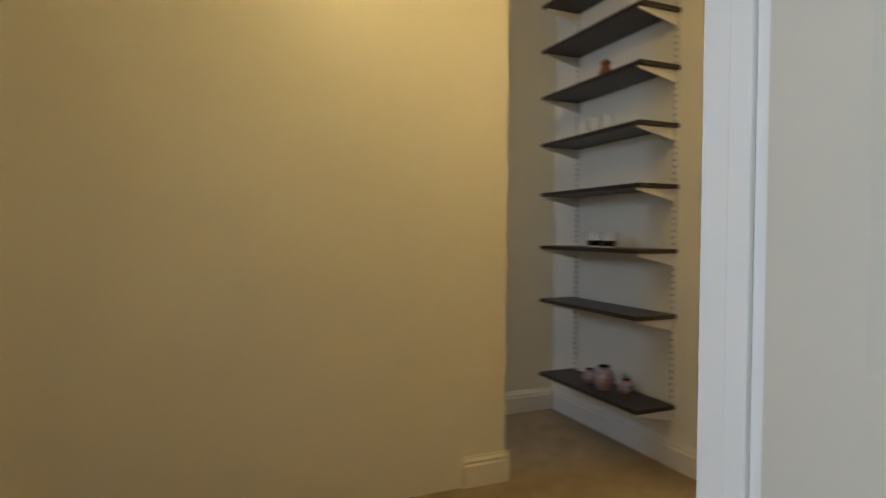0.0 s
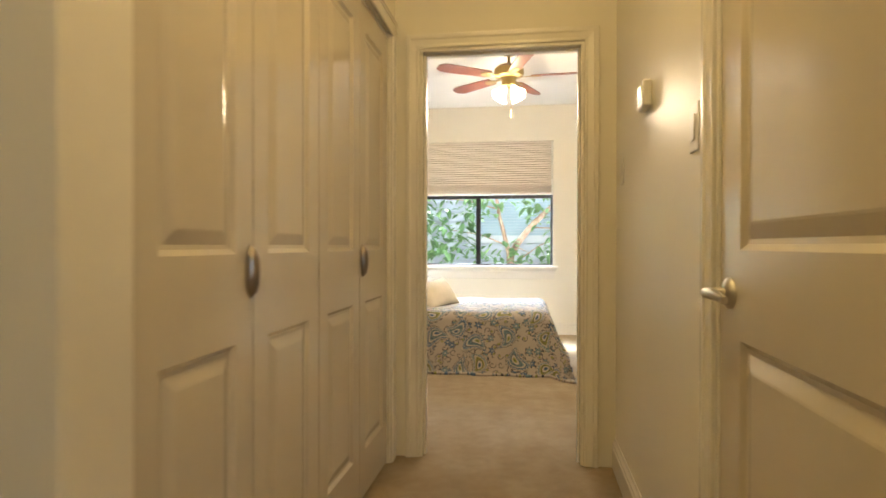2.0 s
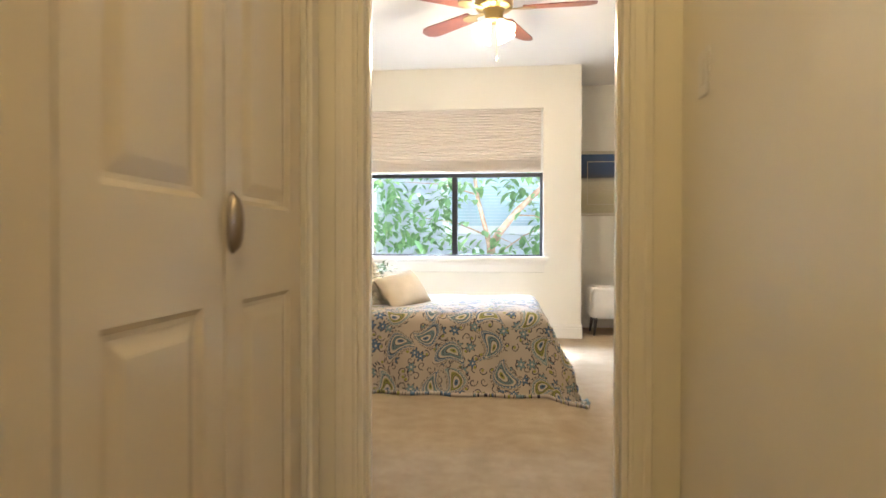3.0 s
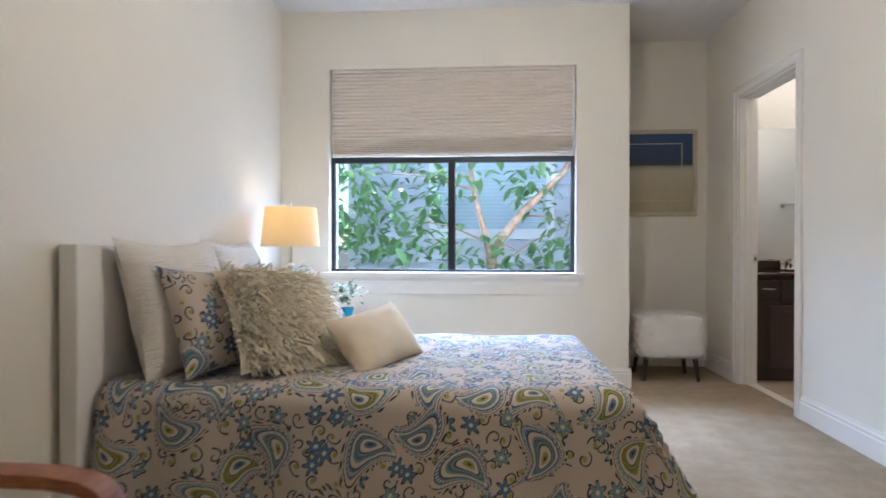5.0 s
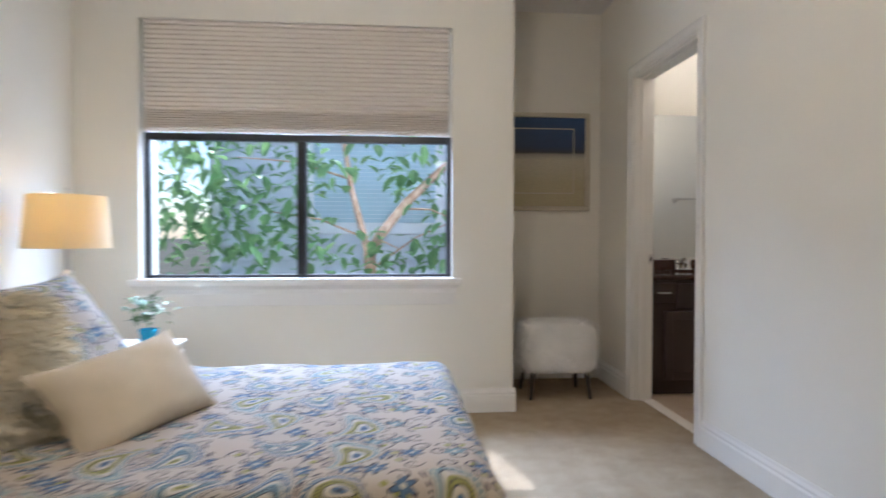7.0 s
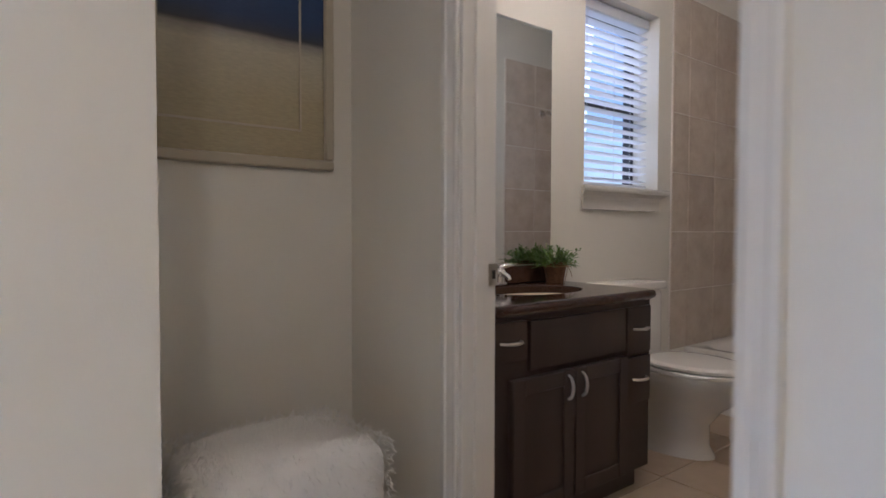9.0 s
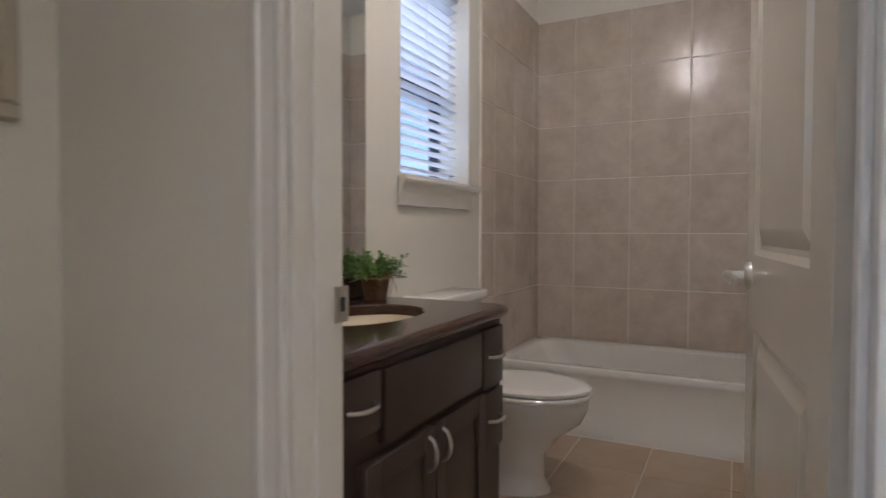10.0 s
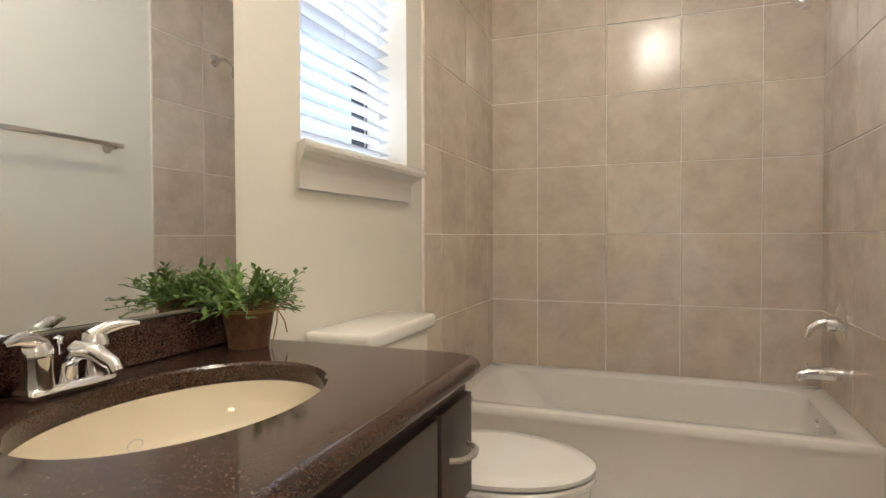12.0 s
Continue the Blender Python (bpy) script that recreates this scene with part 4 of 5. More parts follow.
    pts = [Vector(p) for p in pts]
    prev = None
    for i, p in enumerate(pts):
        d = (pts[min(i + 1, len(pts) - 1)] - pts[max(i - 1, 0)]).normalized()
        nrm = Vector((-d.z, 0, d.x)) * 0.014
        w = Vector((0, 0.03, 0))
        ring = [bm.verts.new(c) for c in (p + nrm - w, p + nrm * 1.25, p + nrm + w, p - nrm + w, p - nrm - w)]
        if prev:
            for j in range(5):
                bm.faces.new((prev[j], prev[(j + 1) % 5], ring[(j + 1) % 5], ring[j]))
        else:
            bm.faces.new(ring[::-1])
        prev = ring
    bm.faces.new(prev)
    part("arm_frame", bm, M_TEAK, ch, "reddish bentwood arm and runner")
bm = bmesh.new()
box(bm, -0.30, 0.47, -0.265, 0.235, 0.38, 0.55, 0.05, 4)
part("seat_cushion", bm, M_SEAT, ch, "pale yellow seat cushion")
bm = bmesh.new()
box(bm, -0.42, -0.29, -0.265, 0.235, 0.40, 0.98, 0.045, 4)
for v in bm.verts:
    v.co.x -= (v.co.z - 0.4) * 0.25
part("back_cushion", bm, M_SEAT, ch, "pale yellow back cushion")
for x in (-0.28, 0.24):
    pbox("cross_rail", M_TEAK, ch, x - 0.02, x + 0.02, -0.30, 0.27, 0.33, 0.358, 0.004)

# ---- outside ----
k = Mat("garden_soil", rough=0.95)
k.color(k.ramp(k.noise(0.8, 6), [(0.3, (0.05, 0.06, 0.025)), (0.7, (0.13, 0.11, 0.07))]))
bm = bmesh.new()
bmesh.ops.create_grid(bm, x_segments=2, y_segments=2, size=600)
structure("ground", bm, k.m, "bare planted garden ground between the houses", "ground").location = (0, 0, -0.35)
M_SIDING = paint("grey_siding_paint", (0.60, 0.62, 0.655), 0.55, 0.06, 40, 0.1)
M_SASH = paint("white_sash_paint", (0.8, 0.8, 0.8), 0.4, 0.02)
house = thing("neighbour_house", "grey lap-sided neighbouring house with a white window", "house", (0, 12.2, -0.35))
bm = bmesh.new()
box(bm, -2.9, 6.0, 0.03, 5.0, 0.0, 4.2)
part("wall", bm, M_SIDING, house, smooth=False)
bm = bmesh.new()
run(bm, [(0, 0.0), (0.055, 0.0), (0.055, 0.02), (0.008, 0.19), (0, 0.19)], (-2.9, 0.03), (6.0, 0.03), 0, -1)
board = finish(bm, "siding_board", M_SIDING)
for k_ in range(22):
    ob = new("siding_board", board)
    ob.parent = house
    ob.location = (0, 0, 0.185 * k_)
pbox("corner_board", M_SASH, house, -2.98, -2.86, -0.02, 0.15, 0.0, 4.2, 0.004)
wn_ = pbox("window", M_SASH, house, -1.82, -0.05, -0.03, 0.05, 1.45, 3.1, 0.01, "white-trimmed window with closed blinds")
M_BLINDGREY = paint("closed_blind", (0.50, 0.62, 0.66), 0.5, 0.1)
for k_ in range(26):
    q = pbox("slat", M_BLINDGREY, house, -1.70, -0.17, -0.048, -0.036, 1.60 + 0.053 * k_, 1.648 + 0.053 * k_, 0.0)
bm = bmesh.new()
for s in (-1,):
    bm.faces.new([bm.verts.new(c) for c in ((-3.4, -0.5, 4.1), (6.4, -0.5, 4.1), (6.4, 2.5, 5.8), (-3.4, 2.5, 5.8))])
    bm.faces.new([bm.verts.new(c) for c in ((-3.4, 5.5, 4.1), (6.4, 5.5, 4.1), (6.4, 2.5, 5.8), (-3.4, 2.5, 5.8))])
part("roof", bm, M_BLADE, house, smooth=False)

M_BARK = Mat("smooth_bark", (0.48, 0.30, 0.19), 0.6)
M_BARK.color(M_BARK.ramp(M_BARK.noise(12, 4), [(0.3, (0.36, 0.20, 0.12)), (0.7, (0.62, 0.44, 0.31))]))
M_BARK = M_BARK.m
k = Mat("tree_leaf", rough=0.28)
k.color(k.ramp(k.noise(9, 2), [(0.28, (0.07, 0.15, 0.06)), (0.5, (0.16, 0.28, 0.12)), (0.7, (0.34, 0.42, 0.17))]))
k.p.inputs["Subsurface Weight"].default_value = 0.0
tr = k.node("ShaderNodeBsdfTranslucent")
tr.inputs[0].default_value = (0.36, 0.58, 0.24, 1)
mx = k.node("ShaderNodeMixShader")
mx.inputs[0].default_value = 0.5
k.link(k.p.outputs[0], mx.inputs[1])
k.link(tr.outputs[0], mx.inputs[2])
k.link(mx.outputs[0], k.t.nodes["Material Output"].inputs[0])
M_TREELEAF = k.m
tree = thing("garden_tree", "tree with a forked pale trunk and broad green leaves", "tree", (-0.95, 10.55, -0.35))
bm = bmesh.new()
tube(bm, [(0.05, 0, -0.02), (0.03, 0, 0.5), (0.02, 0.02, 1.0), (0, 0, 1.25)], [0.085, 0.07, 0.062, 0.06], 12)
tube(bm, [(0, 0, 1.22), (0.10, 0, 1.42), (0.36, 0.0, 1.75), (0.78, 0.05, 2.15), (1.2, 0.1, 2.8)], [0.055, 0.052, 0.046, 0.036, 0.02], 12)
tube(bm, [(0, 0, 1.22), (-0.06, 0.03, 1.45), (-0.18, 0.08, 1.9), (-0.26, 0.1, 2.4), (-0.4, 0.2, 3.0)], [0.045, 0.036, 0.03, 0.024, 0.014], 10)
for a, b in (((-0.03, 0, 1.4), (-0.9, -0.2, 1.65)), ((-0.2, 0.08, 2.0), (-1.2, -0.3, 2.15)), ((0.3, 0, 1.7), (0.9, -0.3, 1.55)), ((-0.06, 0, 1.35), (0.3, -0.5, 1.3)), ((0.03, 0, 1.1), (0.9, 0.2, 1.6))):
    a, b = Vector(a), Vector(b)
    tube(bm, [a, a.lerp(b, 0.5) + Vector((0, 0, 0.06)), b], [0.014, 0.009, 0.004], 6)
part("trunk", bm, M_BARK, tree, "smooth pinkish forked trunk")
bm = bmesh.new()
# the two clumps near z 4 are unseen, added to dapple the sun
clumps = [(-1.55, -0.3, 1.5, 0.5, 200), (-1.35, -0.4, 2.05, 0.42, 120), (-0.75, -0.1, 1.85, 0.32, 120), (-0.55, -0.2, 2.2, 0.40, 120), (0.25, -0.2, 2.1, 0.45, 80), (0.8, -0.2, 1.25, 0.36, 170),
          (0.55, 0.0, 1.9, 0.30, 70), (-0.35, -0.4, 1.25, 0.25, 70), (0.2, -0.2, 1.2, 0.25, 80), (-1.6, 0.3, 2.6, 0.6, 160), (-0.1, 0.7, 3.0, 0.6, 120), (1.0, 0.5, 2.8, 0.6, 120), (-0.9, 0.4, 4.0, 1.0, 60), (0.25, 0.5, 4.1, 0.9, 50), (1.15, -0.1, 1.35, 0.4, 150), (-1.0, -0.3, 1.35, 0.35, 110), (-0.75, -0.5, 1.42, 0.22, 50),
          (-2.2, 1.2, 1.7, 0.8, 420), (-2.6, 1.0, 2.6, 0.9, 380)]
for cx, cy, cz, cr, n in clumps:
    for _ in range(int(n * 0.5)):
        p = Vector((cx + rng.gauss(0, cr * 0.55), cy + rng.gauss(0, cr * 0.45), cz + rng.gauss(0, cr * 0.5)))
        ln = rng.uniform(0.09, 0.20)
        broad_leaf(bm, p, Vector((rng.gauss(0, 1), rng.gauss(0, 1), rng.gauss(-0.4, 0.5))), ln, ln * rng.uniform(0.45, 0.62))
crown = part("crown", bm, M_TREELEAF, tree, "broad glossy green leaves", smooth=False)


# ---- hall things ----
M_SHELF = Mat("espresso_laminate", (0.020, 0.014, 0.012), 0.42)
M_SHELF.color(M_SHELF.ramp(M_SHELF.noise(18, 4, stretch=(1, 10, 10)), [(0.3, (0.014, 0.010, 0.009)), (0.7, (0.032, 0.022, 0.018))]))
M_SHELF = M_SHELF.m
SHELF_Z = [0.305, 0.76, 1.085, 1.405, 1.705, 1.99, 2.27, 2.54]
for z in SHELF_Z:
    sh = thing("wall_shelf", "dark espresso wall shelf on white brackets", "shelf", (-2.08, 1.94, z), group="shelves in the hall nook")
    bm = bmesh.new()
    box(bm, -0.43, 0.43, -0.255, -0.004, -0.011, 0.011, 0.002)
    part("board", bm, M_SHELF, sh, "dark espresso laminate board")
    for x in (-0.40, 0.405):
        bm = bmesh.new()
        extrude_outline(bm, [(0.0, -0.012), (0.235, -0.012), (0.235, -0.022), (0.0, -0.072)], Matrix.Translation((x - 0.006, -0.012, 0)) @ Matrix(((0, 0, 1, 0), (-1, 0, 0, 0), (0, 1, 0, 0), (0, 0, 0, 1))), 0.012)
        part("bracket", bm, M_WHITE, sh, "white steel bracket", smooth=False)
M_SLOT = paint("white_powder_coat", (0.76, 0.74, 0.70), 0.4, 0.02)
for x in (-2.48, -1.675):
    rail = thing("slotted_rail", "white slotted shelf upright fixed to the wall", "shelf rail", (x, 1.94, 0), group="shelf uprights")
    bm = bmesh.new()
    box(bm, -0.012, 0.012, -0.010, -0.0005, 0.22, 2.68, 0.002)
    part("channel", bm, M_SLOT, rail)
    # slots are not cut; dark bars on the channel stand for their shade
    bm = bmesh.new()
    for i in range(72):
        for sx in (-0.005, 0.005):
            box(bm, sx - 0.0018, sx + 0.0018, -0.0112, -0.0095, 0.25 + i * 0.032, 0.264 + i * 0.032)
    part("slots", bm, M_LEG_SLOTSHADE, rail, "dark raised bars for the shade in the punched slots", smooth=False)

M_CLEAR = Mat("clear_glass", (1, 1, 1), 0.02)
M_CLEAR.p.inputs["Transmission Weight"].default_value, M_CLEAR.p.inputs["IOR"].default_value = 1.0, 1.45
M_CLEAR = M_CLEAR.m
M_WINE = Mat("dark_contents", (0.02, 0.012, 0.014), 0.2).m


def tumbler(at, r, h, filled):
    t = thing("votive_glass", "small clear glass with dark filling on a shelf" if filled else "small clear glass tumbler on a shelf", "glass", at, group="glasses on the shelves")
    bm = bmesh.new()
    lathe(bm, [(0, 0), (r * 0.8, 0), (r * 0.95, h * 0.3), (r, h), (r - 0.003, h), (r * 0.9, h * 0.32), (r * 0.75, 0.008), (0, 0.008)], 20)
    part("bowl", bm, M_CLEAR, t)
    if filled:
        bm = bmesh.new()
        lathe(bm, [(0, 0.009), (r * 0.7, 0.009), (r * 0.86, h * 0.42), (0, h * 0.42)], 20)
        part("filling", bm, M_WINE, t, "dark filling")


for x in (-2.10, -1.985):
    tumbler((x, 1.78, SHELF_Z[2] + 0.0115), 0.05, 0.085, True)
for i, x in enumerate((-2.20, -2.09, -1.985)):
    tumbler((x, 1.76, SHELF_Z[4] + 0.0115), 0.034, 0.09, False)
k = Mat("patterned_ceramic", rough=0.25)
k.color(k.ramp(k.noise(38, 3), [(0.35, (0.10, 0.11, 0.25)), (0.5, (0.42, 0.38, 0.42)), (0.62, (0.35, 0.12, 0.08)), (0.75, (0.6, 0.55, 0.5))]))
M_CERAMIC = k.m
for at, r, h, lab in (((-2.03, 1.80, 0.3165), 0.062, 0.125, "round blue patterned ceramic jar with dark rim"), ((-2.18, 1.82, 0.3165), 0.045, 0.075, "small reddish patterned ceramic bowl"), ((-1.925, 1.86, 0.3165), 0.042, 0.07, "small reddish patterned ceramic bowl")):
    j = thing("ceramic_jar", lab, "jar", at)
    bm = bmesh.new()
    lathe(bm, [(0, 0), (r * 0.6, 0), (r * 0.95, h * 0.3), (r, h * 0.5), (r * 0.75, h * 0.8), (r * 0.5, h * 0.9), (r * 0.55, h)], 28)
    part("body", bm, M_CERAMIC, j)
    bm = bmesh.new()
    lathe(bm, [(r * 0.55, h), (r * 0.58, h + 0.004), (r * 0.48, h + 0.004), (r * 0.45, h * 0.92), (0, h * 0.9)], 24)
    part("rim", bm, M_WINE, j, "dark rim")
j = thing("ceramic_jar", "small dark red ceramic figure vase", "jar", (-2.05, 1.80, SHELF_Z[5] + 0.0115))
bm = bmesh.new()
lathe(bm, [(0, 0), (0.03, 0), (0.04, 0.04), (0.022, 0.08), (0.03, 0.10), (0.0, 0.125)], 20)
part("body", bm, M_TEAK, j)


def plate(name, label, at, face, w, h, toggles=1, slider=False):
    """A wall plate; face is the heading of its front: 0 looks to -y, -90 to -x."""
    t = thing(name, label, "switch", at, face)
    pbox("cover", M_SLOT, t, -w / 2, w / 2, -0.007, -0.0005, -h / 2, h / 2, 0.003)
    for i in range(toggles):
        x = (i - (toggles - 1) / 2) * 0.046
        pbox("rocker", M_SLOT, t, x - 0.016, x + 0.016, -0.011, -0.007, -0.033, 0.033, 0.002)


plate("light_switch", "white rocker light switch on the nook wall", (-1.50, 1.94, 1.40), 0, 0.075, 0.12)
plate("light_switch", "white rocker light switch beside the hall door", (-0.235, 2.715, 1.355), -90, 0.075, 0.12)
plate("light_switch", "white rocker light switch beside the bedroom door", (-0.235, 3.86, 1.39), -90, 0.075, 0.12)
th = thing("thermostat", "boxy white wall thermostat with a grey display", "thermostat", (-0.235, 3.29, 1.58), -90)
pbox("housing", M_SLOT, th, -0.055, 0.055, -0.032, -0.0005, -0.045, 0.045, 0.006)
pbox("display", Mat("lcd_grey", (0.22, 0.25, 0.20), 0.2).m, th, -0.028, 0.028, -0.034, -0.0325, 0.002, 0.030, 0.0, "grey display")
for x in (-0.02, 0.0, 0.02):
    pbox("button", M_BRONZE, th, x - 0.006, x + 0.006, -0.034, -0.0325, -0.026, -0.018, 0.0)
for z0 in (0.0,):
    db = thing("door_stop", "white spring door stop on the hall baseboard", "door stop", (-0.251, 3.45, 0.07), -90)
    bm = bmesh.new()
    tube(bm, [(0, 0, 0), (0, -0.06, 0)], 0.006, 10)
    tube(bm, [(0, -0.06, 0), (0, -0.078, 0)], 0.011, 12)
    part("spring", bm, M_SLOT, db)
bp = thing("strike_plate", "painted-over strike plate on the door jamb", "strike plate", (-0.02, 0.395, 0.98))
pbox("plate", M_TRIM, bp, -0.012, 0.03, -0.0015, -0.0002, -0.05, 0.05, 0.0)

# ceiling lamps out of sight; the closet one is added to brighten the hall
for at, lab in (((-0.95, 0.55, H), "round flush glass ceiling lamp in the hall"), ((-0.77, 2.40, H), "unseen flush glass ceiling lamp added to brighten the closet end"), ((1.64, 8.17, H), "round flush glass ceiling lamp in the bathroom")):
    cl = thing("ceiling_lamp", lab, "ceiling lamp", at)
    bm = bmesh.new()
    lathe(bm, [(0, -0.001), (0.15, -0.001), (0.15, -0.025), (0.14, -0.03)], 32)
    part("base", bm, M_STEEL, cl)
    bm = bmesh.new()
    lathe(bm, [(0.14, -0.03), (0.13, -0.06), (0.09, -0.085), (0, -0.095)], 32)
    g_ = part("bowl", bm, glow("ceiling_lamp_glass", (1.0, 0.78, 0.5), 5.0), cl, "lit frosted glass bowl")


# ---- bathroom ----
house_things = set(bpy.data.objects)
NY, SY, EX = 8.935, 7.48, 3.72
M_CABINET = Mat("dark_brown_cabinet_paint", (0.050, 0.032, 0.026), 0.38)
M_CABINET.color(M_CABINET.ramp(M_CABINET.noise(6, 4, stretch=(1, 1, 0.3)), [(0.3, (0.042, 0.027, 0.022)), (0.7, (0.058, 0.038, 0.031))]))
M_CABINET.bump(M_CABINET.noise(90, 3, stretch=(1, 1, 0.2)), 0.06, 0.002)
M_CABINET = M_CABINET.m
k = Mat("brown_granite", rough=0.10)
v = k.node("ShaderNodeTexVoronoi", feature="F1")
v.inputs["Scale"].default_value = 620.0
k.link(k.at("Object"), v.inputs["Vector"])
sep = k.node("ShaderNodeSeparateColor")
k.link(v.outputs["Color"], sep.inputs[0])
speck = k.ramp(sep.outputs[0], [(0.0, (0.018, 0.010, 0.008)), (0.35, (0.050, 0.023, 0.016)), (0.65, (0.078, 0.038, 0.025)), (0.88, (0.105, 0.058, 0.041)), (1.0, (0.14, 0.10, 0.078))])
k.color(k.mix(1.0, speck, k.ramp(k.noise(22, 4, 0.7), [(0.3, (0.55, 0.5, 0.5)), (0.7, (1, 1, 1))]), "MULTIPLY"))
M_GRANITE = k.m
M_PORCELAIN = Mat("white_porcelain", (0.82, 0.79, 0.73), 0.09).m
M_BISQUE = Mat("bisque_basin", (0.76, 0.68, 0.52), 0.12).m
M_MIRROR = Mat("mirror_glass", (0.88, 0.90, 0.89), 0.012, 1.0).m

VX0, VX1, VY = 0.982, 1.835, 8.445
van = thing("vanity_cabinet", "dark brown vanity cabinet with drawers and doors", "cabinet", (VX0, VY, 0))
VW, VD, VH = VX1 - VX0, NY - VY, 0.735
bm = bmesh.new()
box(bm, 0.0, 0.018, 0.0, VD - 0.002, 0.10, VH)
box(bm, VW - 0.018, VW, 0.0, VD - 0.002, 0.10, VH)
box(bm, 0.018, VW - 0.018, 0.0, 0.018, 0.10, VH)
box(bm, 0.018, VW - 0.018, 0.018, VD - 0.002, 0.10, 0.118)
part("body", bm, M_CABINET, van, smooth=False)
pbox("toe_kick", M_CABINET, van, 0.0, VW - 0.01, 0.05, VD - 0.002, 0.0, 0.10, 0.0)


def front(name, x0, x1, z0, z1, raised=True):
    bm = bmesh.new()
    box(bm, x0, x1, -0.019, -0.0005, z0, z1, 0.004, 2)
    f = part(name, bm, M_CABINET, van)
    if raised:
        bm = bmesh.new()
        for a in ((x0, x0 + 0.05, z0, z1), (x1 - 0.05, x1, z0, z1), (x0 + 0.05, x1 - 0.05, z0, z0 + 0.05), (x0 + 0.05, x1 - 0.05, z1 - 0.05, z1)):
            box(bm, a[0] + 0.0005, a[1] - 0.0005, -0.026, -0.0195, a[2] + 0.0005, a[3] - 0.0005, 0.002)
        part("frame", bm, M_CABINET, f)
    return f


def bow_pull(parent, x, z, vertical, ln=0.085):
    bm = bmesh.new()
    pts = []
    for i in range(9):
        a = -1 + 2 * i / 8
        off = 0.026 * (1 - a * a) ** 0.5
        pts.append((x, -0.0195 - off, z + a * ln / 2) if vertical else (x + a * ln / 2, -0.0195 - off, z))
    tube(bm, pts, [0.0045 + 0.0015 * (1 - abs(-1 + 2 * i / 8)) for i in range(9)], 8)
    part("handle", bm, M_STEEL, parent, "bowed nickel handle")


for x0, x1 in ((0.02, 0.165), (VW - 0.165, VW - 0.02)):
    for z0, z1 in ((0.60, 0.72), (0.43, 0.585)) if x0 > 0.3 else ((0.60, 0.72),):
        f = front("drawer", x0, x1, z0 if x0 < 0.3 else 0.545 if z0 > 0.5 else 0.36, z1 if x0 < 0.3 else 0.715 if z0 > 0.5 else 0.53, False)
        bow_pull(f, (x0 + x1) / 2, (0.66 if x0 < 0.3 else 0.635 if z0 > 0.5 else 0.45), False)
front("false_front", 0.18, VW - 0.18, 0.562, 0.715, False)
mid = VW / 2 - 0.04
f = front("door", 0.10, mid - 0.004, 0.115, 0.542)
bow_pull(f, mid - 0.035, 0.485, True)
f = front("door", mid + 0.004, VW - 0.17, 0.115, 0.542)
bow_pull(f, mid + 0.035, 0.485, True)

# worktop with an oval cut-out
CX0, CX1, CY0, CY1, CZ = 0.981, 1.862, 8.412, NY - 0.001, 0.772
SXC, SYC, SRX, SRY = 1.46, 8.695, 0.215, 0.150
bm = bmesh.new()
N = 96


def rim_point(a, inset, rnd=0.05):
    """Point of the slab's outline at the angle a from the basin's middle."""
    c, s = math.cos(a), math.sin(a)
    x0, x1, y0, y1 = CX0 - SXC, CX1 - inset - SXC, CY0 + inset - SYC, CY1 - SYC
    t = min(((x1 if c > 0 else x0) / c) if abs(c) > 1e-6 else 9, ((y1 if s > 0 else y0) / s) if abs(s) > 1e-6 else 9)
    x, y = t * c, t * s
    qx, qy = x1 - rnd, y0 + rnd
    if x > qx and y < qy:
        d = Vector((x - qx, y - qy))
        d = d.normalized() * rnd if d.length > 1e-6 else d
        x, y = qx + d.x, qy + d.y
    return x + SXC, y + SYC


angles = sorted({2 * math.pi * i / N for i in range(N)} | {math.atan2(y - SYC, x - SXC) % (2 * math.pi) for x in (CX0, CX1) for y in (CY0, CY1)})
loops = [[bm.verts.new((SXC + SRX * math.cos(a), SYC + SRY * math.sin(a), CZ - 0.030)) for a in angles],
         [bm.verts.new((SXC + SRX * math.cos(a), SYC + SRY * math.sin(a), CZ - 0.004)) for a in angles],
         [bm.verts.new((SXC + (SRX + 0.004) * math.cos(a), SYC + (SRY + 0.004) * math.sin(a), CZ)) for a in angles]]
loops.append([bm.verts.new((SXC + (SRX + 0.009) * math.cos(a), SYC + (SRY + 0.009) * math.sin(a), CZ)) for a in angles])
for ins, z in ((0.022, CZ), (0.016, CZ), (0.006, CZ - 0.003), (0.001, CZ - 0.010), (0.0, CZ - 0.018), (0.002, CZ - 0.026), (0.012, CZ - 0.035)):
    loops.append([bm.verts.new((*rim_point(a, ins), z)) for a in angles])
n = len(angles)
for p, q in zip(loops, loops[1:]):
    for i in range(n):
        bm.faces.new((p[i], p[(i + 1) % n], q[(i + 1) % n], q[i]))
solid("vanity_worktop", bm, M_GRANITE, "polished brown granite worktop with oval cut-out", "worktop")
bm = bmesh.new()
box(bm, CX0, CX1 - 0.01, NY - 0.022, NY - 0.001, CZ + 0.0005, CZ + 0.073, 0.003)
solid("backsplash", bm, M_GRANITE, "polished brown granite backsplash below the mirror", "backsplash")
bs = thing("basin", "oval bisque undermount basin in the worktop", "basin", (SXC, SYC, CZ - 0.031))
bm = bmesh.new()
rings = []
for i in range(10):
    a = i / 9 * math.pi / 2
    rings.append((math.cos(a) ** 0.7, -0.13 * math.sin(a)))
lp = []
for r, z in [(1.09, 0.0), (1.0, 0.0)] + rings[1:-1]:
    lp.append([bm.verts.new((SRX * r * math.cos(2 * math.pi * j / 48) + 0, SRY * r * math.sin(2 * math.pi * j / 48), z)) for j in range(48)])
cv = bm.verts.new((0, 0, -0.13))
